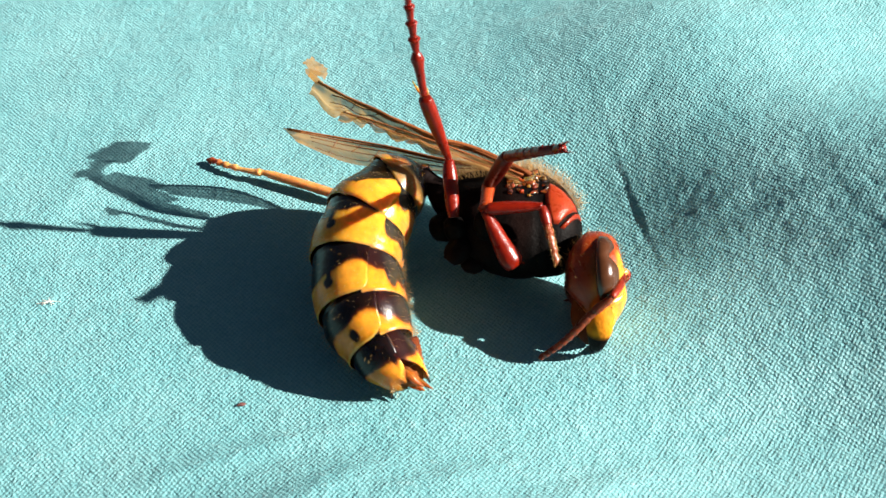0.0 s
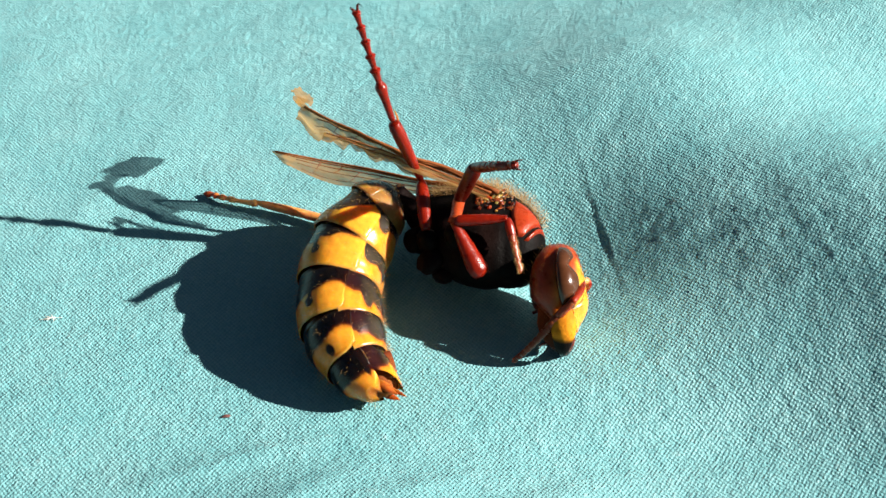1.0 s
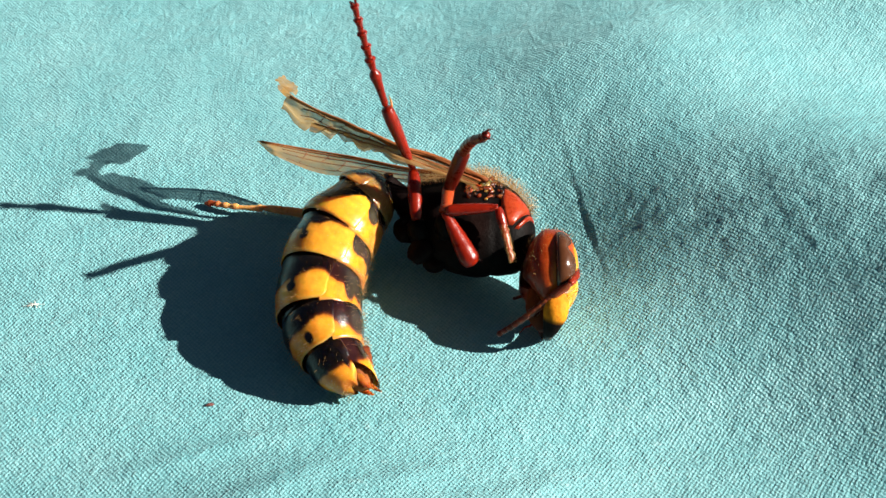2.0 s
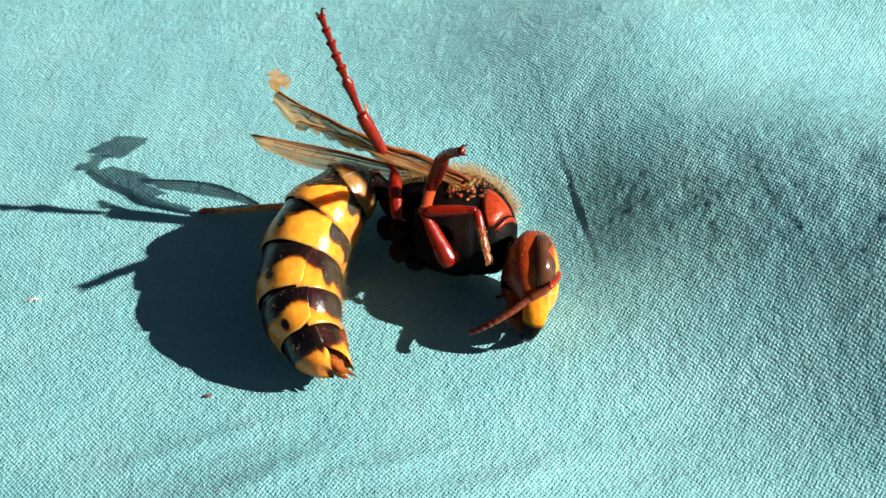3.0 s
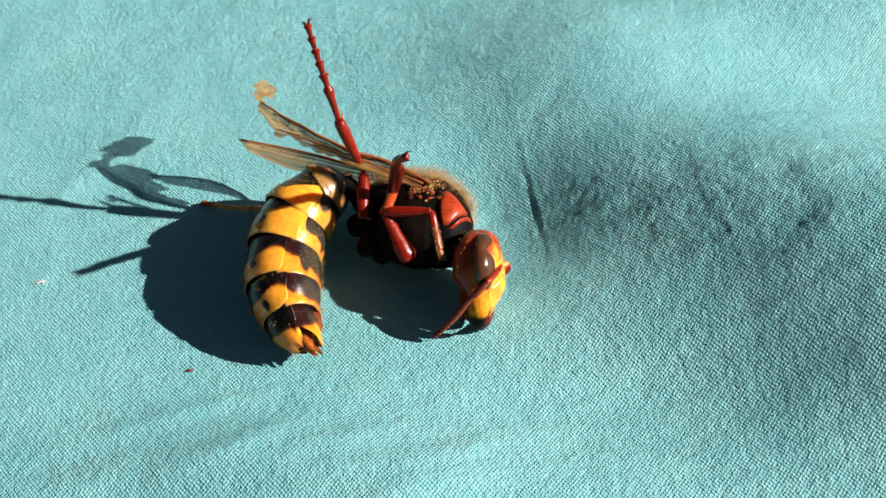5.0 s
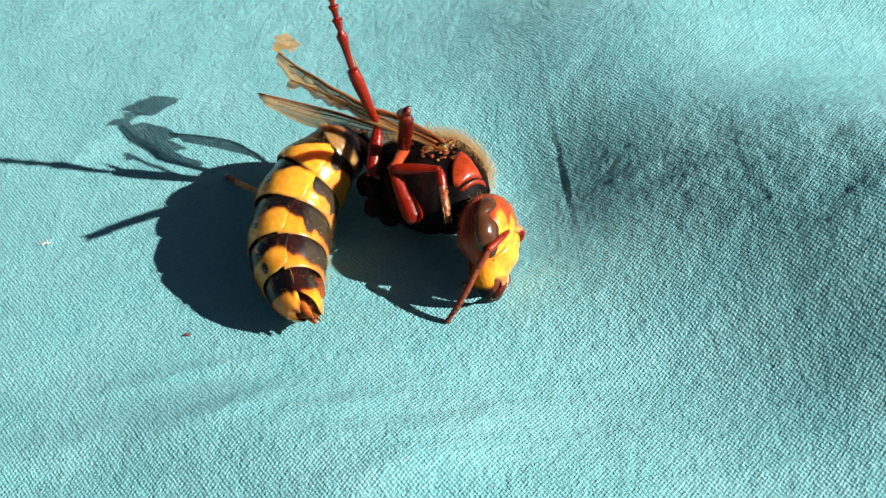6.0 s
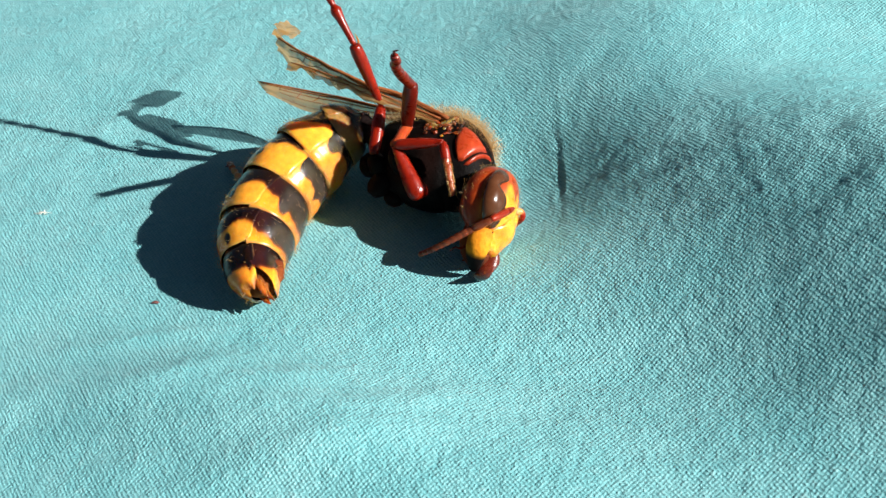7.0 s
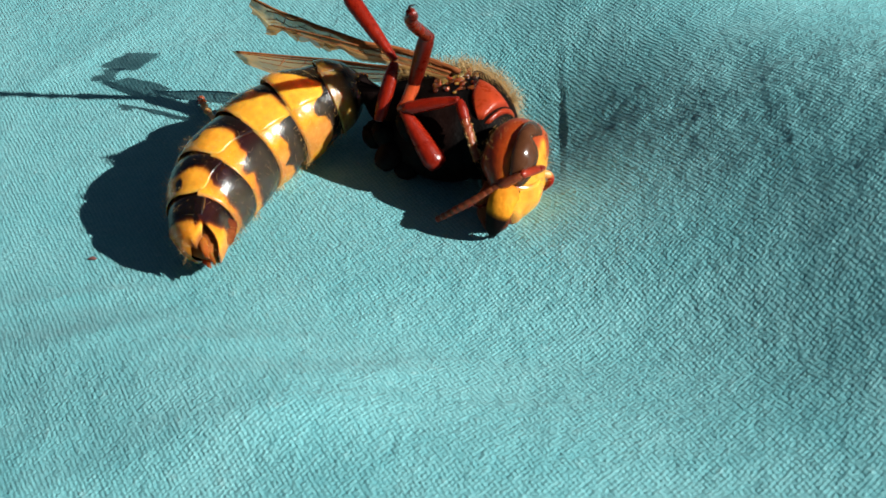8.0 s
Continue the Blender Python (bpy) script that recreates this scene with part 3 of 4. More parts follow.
def build_head():
    k = spline(LOAF, 41)

    def raw(u, v):
        f, size = (float(np.interp(u * 40, range(41), k[:, i])) for i in (0, 1))
        hu, hr = head_outline(360 * v)
        # the cheeks swell behind the eyes; the face leans back towards the crown
        f += 0.45 * step(-hu, 0.6, 2.6) * step(-f, 0.2, 1.6)
        return f + (0.12 * hu * size if f > 0 else -f / 2.1 * min(1.6, 1.5 * ((hu - 0.4) / 3.3) ** 4)) - 0.25 * step(hu, 1.5, 3.3), hu * size, hr * size

    def tint(u, v):
        f, hu, hr = raw(u, v)
        r = abs(hr)
        # rust-red cheeks that turn orange, then yellow, towards the jaw; a pale line behind the eye
        back = mix3((0.36, 0.055, 0.008), (0.24, 0.025, 0.005), step(-f, 0.1, 1.3))
        back = mix3(back, (0.58, 0.18, 0.017), step(-hu, 1.6, 2.7))
        back = mix3(back, (0.66, 0.25, 0.02), step(-hu, 1.3, 2.3) * step(f, -0.5, 0.2))
        back = mix3(back, (0.55, 0.17, 0.015), 0.75 * math.exp(-((f + 0.05) / 0.22) ** 2) * step(-hu, -2.2, 0.4))
        back = mix3(back, (0.05, 0.006, 0.003), 0.8 * step(-f, 1.45, 2.0))
        back = mix3(back, (0.24, 0.03, 0.009), step(hu, 2.2, 3.2))
        face = mix3(YELLOW, (0.3, 0.05, 0.012), step(hu, 0.85, 1.15))
        # a yellow wedge between the feelers and a yellow patch in the notch of each eye
        face = mix3(face, YELLOW, (1 - step(abs(r - 0.25) + max(hu - 1.2, 0) * 0.5, 0.42, 0.55)) * (1 - step(hu, 1.9, 2.2)))
        face = mix3(face, (0.62, 0.24, 0.02), 1 - step(math.hypot((r - 1.95) * 0.9, (hu - 1.25) * 0.75), 0.5, 0.66))
        return mix3(back, face, step(f, 0.55, 0.95))

    head = part("head", sheet(41, 72, lambda u, v: on_head(*raw(u, v)), tint, True), RUST, hornet, "rust-red head with a yellow face")

    def surface(f, up):
        """How far the head reaches sideways at that place."""
        size = float(np.interp(f, k[:, 0], k[:, 1]))
        c = min(abs(up) / ((3.7 if up > 0 else 3.1) * size), 0.97)
        return 3.25 * size * (1 - 0.3 * step(-up / size, -0.2, 2.8)) * math.sqrt(1 - c * c) ** 0.82

    def eye(side):
        def at(u, v):
            a = 2 * u - 1
            w = math.sqrt(max(1 - a * a, 0.0))
            fb, ff = -0.62 * w ** 0.8, 1.08 * w ** 0.9 - 0.62 * math.exp(-((a - 0.32) / 0.2) ** 2)
            ff = max(ff, fb + 0.02)
            f = fb + (ff - fb) * v
            dome = w ** 0.6 * math.sqrt(max(1 - (2 * v - 1) ** 2, 0)) ** 0.6
            up = 0.72 + 2.42 * a
            return on_head(0.55 + f, up, side * (surface(0.55 + f, up) - 0.14 + 0.72 * dome))
        return sheet(34, 22, at, lambda u, v: mix3((0.012, 0.005, 0.003), (0.066, 0.024, 0.01), step(min(v, 1 - v, 2 * u, 2 - 2 * u), 0.01, 0.08)))

    for side in (1, -1):
        part("eye", eye(side), EYE, head, "glossy dark brown compound eye")

    # the yellow shield over the mouth, with its seam
    def shield(u, v):
        r = (2 * v - 1) * (1.5 - 0.15 * u + 0.85 * math.exp(-((u - 0.68) / 0.28) ** 2))
        up = 0.6 - 3.6 * u - 0.25 * abs(2 * v - 1) ** 2
        rim = min(u, 1 - u, v, 1 - v)
        f = 1.85 - (0.3 + 0.95 * math.exp(-((u - 0.7) / 0.2) ** 2)) * (2 * v - 1) ** 2 - 0.75 * u ** 2.2 + 0.35 * math.sin(math.pi * min(u * 1.2, 1)) - 0.35 * (1 - min(1, rim / 0.06))
        return on_head(f, up, r)

    part("clypeus", sheet(22, 22, shield, lambda u, v: mix3(YELLOW, (0.3, 0.06, 0.012), step(max(abs(2 * v - 1), 0.94 * u), 0.86, 1.0))), SHELL, head, "bright yellow face shield")
    for v in (0.06, 0.94):
        seam = tube([(*(Vector(shield(u, v)) + HEAD_AHEAD * 0.04), 0.07) for u in (0.62, 0.7, 0.78, 0.86, 0.93)], 20, 6, lambda s: (0.025, 0.008, 0.004))
        part("seam", seam, BODY, head, "dark seam beside the face shield")
    for side in (1, -1):
        big = 1.0 if side > 0 else 0.8
        jaw = tube([(*on_head(0.3, -1.6, 1.7 * side), 0.5 * big), (*on_head(0.28, -2.15, 2.0 * side), 0.82 * big), (*on_head(0.2, -2.75, 2.08 * side), 0.9 * big), (*on_head(0.12, -3.35, 1.85 * side), 0.85 * big),
                    (*on_head(0.0, -3.95, 1.2 * side), 0.64 * big), (*on_head(-0.1, -4.3, 0.5 * side), 0.42 * big), (*on_head(-0.15, -4.4, -0.1 * side), 0.05)], 30, 18,
                   lambda s: mix3(mix3(ORANGE, (0.66, 0.25, 0.016), step(s, 0.1, 0.35)), DARK, step(s, 0.5, 0.58)) if side > 0 else mix3((0.1, 0.012, 0.005), DARK, step(s, 0.4, 0.8)), 0.66)
        JAWS.append(part("mandible", jaw, BODY if side > 0 else RUST, head, "orange biting jaw with a black tip" if side > 0 else "dark red biting jaw with a black tip"))
        palp = tube([(*on_head(-0.7, -2.6, 1.0 * side), 0.1), (*on_head(-1.2, -3.2, 1.2 * side), 0.09), (*on_head(-1.6, -3.3, 1.5 * side), 0.07),
                     (*on_head(-1.9, -3.7, 1.6 * side), 0.02)], 12, 7, lambda s: WINE)
        part("palp", palp, RUST, head)
    labium = tube([(*on_head(-0.6, -0.8, 0), 1.0), (*on_head(-0.5, -2.0, 0), 1.25), (*on_head(-0.3, -3.1, 0), 1.1), (*on_head(-0.2, -3.9, 0), 0.6)], 20, 16, lambda s: mix3((0.2, 0.05, 0.014), (0.06, 0.015, 0.008), s))
    part("labium", labium, BODY, head, "dark mouthparts between the jaws")
    for j in (-1, 0, 1):
        up = 2.4 + 0.3 * (j == 0)
        part("ocellus", tube([(*on_head(0.9, up, 0.35 * j), 0.02), (*on_head(1.1, up, 0.35 * j), 0.16), (*on_head(1.22, up, 0.35 * j), 0.03)], 6, 8, lambda s: DARK), EYE, head)
    rng = random.Random(8)
    roots = []
    for _ in range(260):
        a = rng.gauss(10, 45)
        u = rng.uniform(0.08, 0.95)
        f, hu, hr = raw(u, (a / 360) % 1)
        roots.append((on_head(f, hu, hr), on_head(f * 1.5, hu, hr) - on_head(0, 0, 0)))
    for _ in range(70):
        f, hu, hr = raw(rng.uniform(0.02, 0.2), rng.uniform(0, 1))
        roots.append((on_head(f, hu, hr), Vector((-0.6, 0, 0)) + HEAD_UP * hu * 0.3 + HEAD_RIGHT * hr * 0.3))
    tagged(part("hairs", bristles(roots, 21, 0.5, 0.007), HAIR, head, "short golden hairs"), kind="stuff")
    # the far feeler is bent back behind the face; only its base shows
    far = [(*on_head(1.7, 1.0, -0.6), 0.3), (*on_head(2.15, 1.1, -0.85), 0.27), (*on_head(2.25, 0.8, -1.15), 0.22), (*on_head(1.8, 0.5, -1.8), 0.2), (*on_head(1.0, 0.3, -2.8), 0.2), (*on_head(-0.6, 0.2, -3.6), 0.18), (*on_head(-2.2, -0.4, -3.6), 0.12)]
    part("antenna", tube(far, 40, 9, lambda s: mix3(mix3((0.55, 0.3, 0.1), RED, step(s, 0.08, 0.25)), WINE, step(s, 0.5, 1))), RUST, head, "red-brown feeler bent behind the face")
    scape = [(*on_head(1.55, 0.75, 0.8), 0.14), (*on_head(1.75, 0.55, 1.15), 0.27), (*on_head(1.6, -0.3, 2.3), 0.29), (*on_head(1.1, -1.2, 3.2), 0.27), (*on_head(0.95, -1.4, 3.3), 0.15)]
    part("scape", tube(scape, 20, 10, lambda s: mix3(WINE, (0.26, 0.024, 0.007), s)), RUST, head, "red first joint of the feeler")
    return head


def build_feeler(head):
    """The near feeler, along its own x from the elbow: a smooth first joint, then eleven beads."""
    knots = [(-0.1, 0, 0, 0.1), (0.1, 0, 0, 0.22), (0.6, 0.02, 0, 0.29), (1.4, 0.03, 0.02, 0.32), (1.62, 0.05, 0.02, 0.24)]
    for j in range(10):
        x = 1.68 + 0.5 * j
        bow = 0.06 + 0.42 * math.sin(math.pi * j / 10)
        r = 0.31 - 0.011 * j
        knots += [(x, bow, 0, r * 0.86), (x + 0.3, bow, 0, r), (x + 0.43, bow, 0, r * 0.95)]
    knots.append((6.72, 0.05, 0, 0.05))
    return part("flagellum", tube(knots, 150, 12, lambda s: mix3((0.2, 0.05, 0.022), (0.16, 0.032, 0.014), s)), RUST, head, "beaded red-brown feeler")


# ---- wings ----
def wing(name, lead, trail, torn, seed, label, fold=0.12, round_tip=0.0, veins=((0.0, 0.0, 0.12), (0.08, 0.1, 0.09), (0.2, 0.26, 0.07), (0.45, 0.5, 0.05), (0.75, 0.8, 0.04))):
    """A long blade between its leading and its hind edge, given from root to tip; torn: how ragged the hind edge is."""
    front, back = spline(lead, 61), spline(trail, 61)
    rng = random.Random(seed)
    bites = [(rng.uniform(0.5, 1.0), rng.uniform(0.015, 0.05), rng.uniform(0.25, 0.9)) for _ in range(11)]
    across = Vector(front[-1] - front[0]).cross(Vector(back[30] - front[30])).normalized()

    def reach(u):
        w = 1.0
        for c, s, d in bites:
            w *= 1 - torn * d * math.exp(-((u - c) / s) ** 2)
        if u > 1 - round_tip:
            w *= math.sqrt(max(0.02, 1 - ((u - 1 + round_tip) / round_tip) ** 2))
        return w * (1 + torn * 0.15 * noise.noise(Vector((u * 60, seed, 0))))

    def at(u, v):
        a, b = (Vector([float(np.interp(u * 60, range(61), line[:, i])) for i in range(3)]) for line in (front, back))
        ruck = fold * (math.sin(v * 9 + u * 4) * (0.4 + u) + noise.noise(Vector((u * 14, v * 4, seed))))
        return a.lerp(b, v * reach(u)) + across * ruck

    blade = part(name, sheet(120, 18, at)[:2], SKIN, hornet, label)
    brown = lambda s: mix3((0.2, 0.065, 0.024), (0.26, 0.1, 0.034), s)
    for v0, v1, r in veins:
        end = 0.985 if v0 < 0.15 else 0.9
        part("vein", tube([(*at(u * end, v0 + (v1 - v0) * u), r * (1 - 0.5 * u)) for u in np.linspace(0, 1, 14)], 40, 6, brown), BODY, blade, "dark brown wing vein")
    for u, va, vb in ((0.42, 0.2, 0.5), (0.55, 0.22, 0.78), (0.66, 0.1, 0.5), (0.78, 0.1, 0.78)):
        part("cross_vein", tube([(*at(u, va), 0.04), (*at(u + 0.02, (va + vb) / 2), 0.035), (*at(u + 0.05, vb), 0.03)], 8, 5, brown), BODY, blade)
    return blade


def build_wings():
    wing("wing", [(1.2, 1.0, 3.6), (-2.8, 2.6, 4.6), (-5.4, 2.8, 5.3), (-8.6, 3.95, 6.1), (-11.5, 5.7, 6.2), (-14.2, 7.5, 6.35)],
         [(0.6, 1.4, 2.9), (-2.9, 2.3, 3.6), (-5.4, 2.5, 3.7), (-8.1, 3.5, 3.95), (-11.6, 5.9, 3.4), (-15.0, 9.0, 3.45)], 0.42, 2, "torn folded amber forewing with brown veins",
         veins=((0.0, 0.0, 0.17), (0.09, 0.1, 0.14), (0.2, 0.22, 0.1), (0.36, 0.45, 0.06), (0.6, 0.62, 0.05), (0.82, 0.85, 0.04)))
    wing("wing", [(0.6, 0.8, 3.7), (-3.6, 1.7, 4.9), (-6.1, 2.0, 5.75), (-9.4, 3.3, 6.05), (-12.2, 4.4, 6.15)],
         [(0.2, 0.6, 3.3), (-3.5, 1.0, 4.5), (-6.2, 1.35, 5.3), (-9.4, 2.5, 5.6), (-12.4, 3.7, 5.85)], 0.45, 6, "ragged narrow amber hindwing", 0.07, 0.0, ((0.0, 0.0, 0.09), (0.5, 0.45, 0.05)))
    wing("wing", [(-1.5, 2.6, 3.0), (-4.7, 3.6, 2.5), (-8.7, 5.6, 1.85), (-12.2, 6.9, 1.5), (-16.7, 7.35, 2.05)],
         [(-1.8, 2.2, 2.4), (-5.2, 3.0, 1.6), (-9.1, 4.35, 0.9), (-12.1, 5.25, 0.65), (-15.6, 6.3, 1.55)], 0.0, 9, "smoky brown wing with a slanting tip", 0.05)

    # the scrap that still hangs on the torn tip, and its stalk
    left, top, right, low, tip = (Vector(p) for p in ((-15.45, 9.75, 6.05), (-14.6, 12.1, 5.25), (-13.6, 11.85, 3.9), (-13.5, 9.2, 5.2), (-14.2, 7.5, 6.3)))

    def scrap(u, v):
        a, b = 2 * u - 1, 2 * v - 1
        lump = 0.3 * noise.noise(Vector((a * 1.7, b * 1.7, 4))) + 0.12 * noise.noise(Vector((a * 5, b * 5, 8)))
        p = left.lerp(low, u).lerp(top.lerp(right, u), v)
        edge = 1 + 0.14 * noise.noise(Vector((a * 3, b * 3, 1)))
        mid = (left + top + right + low) / 4
        return mid + (p - mid) * edge * (1 - 0.1 * a * a * b * b) + Vector((0.5, 0.3, 0.6)) * (lump + 0.22 * a * b)

    def stalk(u, v):
        p = tip.lerp((left + low) / 2, u)
        return p + Vector((0.5, -0.1, -0.35)) * ((2 * v - 1) * (0.75 + 0.3 * math.sin(7 * u))) + Vector((0.25, 0.2, 0.1)) * math.sin(6 * u + 2 * v)

    part("wing_scrap", join(sheet(16, 16, scrap), sheet(10, 6, stalk))[:2], SKIN, hornet, "crumpled torn wing tip")


# ---- legs; each piece lies along its own x from joint to joint ----
def spines(along, seed, size=0.42, count=8, radius=0.3, thick=0.022):
    rng = random.Random(seed)
    roots = [(Vector((rng.uniform(*along), 0, 0)), (0.5, rng.choice((-1, 1)), rng.uniform(-0.6, 0.6))) for _ in range(count)]
    return bristles([(p + Vector(w).normalized() * radius * 0.7, w) for p, w in roots], seed, size, thick, (0.5, 0, 0), WINE)


def limb(name, knots, colour, seed, hairs=24, flat=0.85, label="", root=0.0):
    end = knots[-1][0]
    wide = max(k[3] for k in knots)
    # root darkens the joint end: shade at the body painted into the leg's colour
    ob = part(name, tube(knots, 30, 14, lambda s: mix3(mix3(colour, WINE, 0.35 * step(abs(2 * s - 1), 0.75, 1.0)), (0.02, 0.005, 0.003), step(root - s, 0, 0.4)), flat, 0.05), RUST, hornet, label)
    tagged(part("spines", spines((0.1 * end, 0.95 * end), seed, 0.4, hairs, wide * 0.9), RUST, ob), kind="stuff")
    return ob


def foot(name, length, count, colour, seed, curl=0.0, label="", wide=0.29, thorny=True, flare=1.0, hook=0.0):
    """A foot of flared joints with paired spines and two claws."""
    x, y, turn = 0.0, 0.0, 0.0
    first = 0.36 * length
    knots, thorns = [(-0.05, 0, 0, 0.1)], []
    for j, s in enumerate([first] + [(length - first) / (count - 1)] * (count - 1)):
        dx, dy = math.cos(turn), math.sin(turn)
        r = wide - 0.02 * j
        for q, w in ((0.05, 0.66), (0.3, 0.74), (0.65, 0.9), (0.86, 1.15), (0.97, 0.8)):
            knots.append((x + s * q * dx, y + s * q * dy, 0, r * (0.92 + (w - 0.92) * flare)))
        for side in (-1, 1):
            px, py = x + s * 0.86 * dx, y + s * 0.86 * dy
            thorns.append(tube([(px, py + side * r * 0.8, 0, 0.07), (px + 0.3 * dx, py + side * (r + 0.1) + 0.3 * dy, 0, 0.01)], 4, 5, lambda q: WINE))
        x, y = x + s * dx, y + s * dy
        turn += curl + (hook if j == count - 3 else 0) - (1.7 * hook if j == count - 2 else 0)
    ob = part(name, tube(knots, 5 * len(knots), 11, lambda q: mix3(colour, WINE, 0.3 * math.sin(q * count * math.pi) ** 8)), RUST, hornet, label)
    if thorny:
        tagged(part("spines", join(*thorns), RUST, ob), kind="stuff")
    for side in (-1, 1):
        part("claw", tube([(x - 0.1, y, 0.1 * side, 0.1), (x + 0.35 * math.cos(turn), y + 0.35 * math.sin(turn), 0.28 * side, 0.08),
                           (x + 0.62 * math.cos(turn + 0.7), y + 0.62 * math.sin(turn + 0.7), 0.34 * side, 0.015)], 9, 6, lambda q: mix3(WINE, DARK, q)), RUST, ob, "hooked dark claw")
    return ob


def aim(a, b):
    """The pose at a with x towards b and z as near the insect's right side as can be."""
    a, b = Vector(a), Vector(b)
    x = (b - a).normalized()
    z = Vector((0, 0.3, 1))
    z = (z - x * z.dot(x))
    if z.length < 0.2:
        z = Vector((0, -1, 0.2)) - x * Vector((0, -1, 0.2)).dot(x)
    z.normalize()
    y = z.cross(x)
    return Matrix(((x.x, y.x, z.x, a.x * MM), (x.y, y.y, z.y, a.y * MM), (x.z, y.z, z.z, a.z * MM), (0, 0, 0, 1)))


def build_still_legs():
    """The folded legs that keep their places on the body."""
    fore, elbow, wrist, end = (-2.211, -2.698, 3.718), (1.567, -3.049, 4.429), (1.905, -3.978, 3.617), (2.692, -6.145, 1.655)
    seg = limb("femur", [(0, 0, 0, 0.36), (0.5, 0, 0, 0.5), (2.4, 0, 0, 0.46), (3.85, 0, 0, 0.26)], RED, 31, label="red-brown folded foreleg")
    seg.matrix_basis = aim(fore, elbow)
    seg = limb("tibia", [(0, 0, 0, 0.22), (0.5, 0, 0, 0.36), (1.3, 0, 0, 0.34)], RED, 32, 14)
    seg.matrix_basis = aim(elbow, wrist)
    knots = [(-0.1, 0, 0, 0.12)] + [(0.3 * j, 0.05 * (-1) ** j, 0, 0.3 - 0.012 * j) for j in range(10)] + [(2.85, 0, 0, 0.08)]
    seg = part("tarsus", tube(knots, 48, 10, lambda q: mix3((0.2, 0.035, 0.012), (0.24, 0.07, 0.025), q), 0.7, 0.35), RUST, hornet, "hairy folded forefoot")
    tagged(part("fine_hairs", spines((0.0, 2.8), 33, 0.22, 260, 0.34, 0.012), HAIR, seg, "tan hairs"), kind="stuff")
    seg.matrix_basis = aim(wrist, end)
    seg = limb("femur", [(0, 0, 0, 0.34), (0.5, 0, 0, 0.44), (1.7, -0.03, 0, 0.6), (3.0, -0.05, 0, 0.78), (3.85, 0, 0, 0.84), (4.3, 0.08, 0, 0.62), (4.46, 0.1, 0, 0.2)], RED, 34, 18, label="thick red-brown thigh")
    seg.matrix_basis = aim((-2.261, -2.698, 3.568), (-0.099, -5.167, 0.644))
    seg = limb("trochanter", [(0, 0, 0, 0.5), (0.8, 0, 0, 0.42), (2.5, 0, 0, 0.46), (2.75, 0, 0, 0.3)], (0.3, 0.045, 0.012), 35, 8)
    seg.matrix_basis = aim((-2.211, -2.698, 3.718), (-1.878, -0.174, 3.533))
    # coxae of the legs on the under side, the shade put in as near-black
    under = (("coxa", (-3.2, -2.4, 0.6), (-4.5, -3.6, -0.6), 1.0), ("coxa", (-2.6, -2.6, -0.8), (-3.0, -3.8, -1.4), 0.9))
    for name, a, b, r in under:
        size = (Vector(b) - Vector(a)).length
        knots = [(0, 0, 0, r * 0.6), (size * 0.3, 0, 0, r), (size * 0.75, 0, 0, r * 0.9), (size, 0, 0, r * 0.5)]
        seg = part(name, tube(knots, 20, 14, lambda s: DARK, 0.85, 0.05), BODY, hornet, "hip of a leg folded under the body, coloured shade-black")
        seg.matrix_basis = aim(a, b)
    # more hips, shade-black in colour; the last is added to darken the waist gap
    for a, b, r in (((-2.0, -3.0, 1.4), (-2.3, -2.8, 3.4), 0.85), ((-3.9, -2.2, 0.2), (-4.3, -2.0, 2.1), 0.9), ((0.2, -3.0, -0.6), (0.4, -4.2, -1.4), 0.9), ((-3.4, -0.7, 0.4), (-5.9, -1.3, 0.2), 1.2)):
        size = (Vector(b) - Vector(a)).length
        knots = [(0, 0, 0, r * 0.7), (size * 0.4, 0, 0, r), (size * 0.8, 0, 0, r * 0.85), (size * 0.94, 0, 0, r * 0.5), (size, 0, 0, 0.05)]
        seg = part("coxa", tube(knots, 24, 14, lambda s: (0.0025, 0.002, 0.002), 0.85, 0.12), BODY, hornet, "hip joint coloured shade-black")
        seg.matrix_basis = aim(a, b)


build_thorax()
RINGS = build_abdomen()
HEAD = build_head()
FEELER = build_feeler(HEAD)
build_wings()
build_still_legs()
THIGH = limb("femur", [(0, 0, 0, 0.34), (0.8, 0, 0, 0.47), (2.6, 0, 0, 0.53), (3.7, 0, 0, 0.42), (4.1, 0, 0, 0.25)], RED, 61, 16, label="raised red-brown thigh", root=0.12)
SHIN = limb("tibia", [(0, 0, 0, 0.26), (0.5, 0, 0, 0.32), (2.4, 0, 0, 0.5), (4.4, 0, 0, 0.6), (5.3, 0, 0, 0.54), (5.5, 0, 0, 0.36)], RED, 62, 14, label="raised red-brown shin with two spurs")
spur_shapes = [tube([(5.2, -0.4, 0.1, 0.12), (5.8, -0.85, 0.1, 0.09), (6.35, -1.25, 0.15, 0.01)], 8, 6, lambda q: (0.5, 0.2, 0.05)),
               tube([(5.2, -0.2, 0.4, 0.1), (5.6, -0.45, 0.55, 0.08), (6.0, -0.75, 0.6, 0.01)], 8, 6, lambda q: (0.45, 0.16, 0.05))]
for shape in spur_shapes:
    part("spur", shape, SHELL, SHIN, "amber shin spur")
FOOT = foot("tarsus", 9.0, 6, RED, 63, 0.02, "long beaded red foot with claws", 0.38, True, 1.15)
WAVE_SHIN = limb("tibia", [(0, 0, 0, 0.36), (0.6, 0, 0, 0.5), (2.6, 0, 0, 0.6), (4.2, 0, 0, 0.56), (4.6, 0, 0, 0.3)], WINE, 64, 14, label="dark red waving shin")
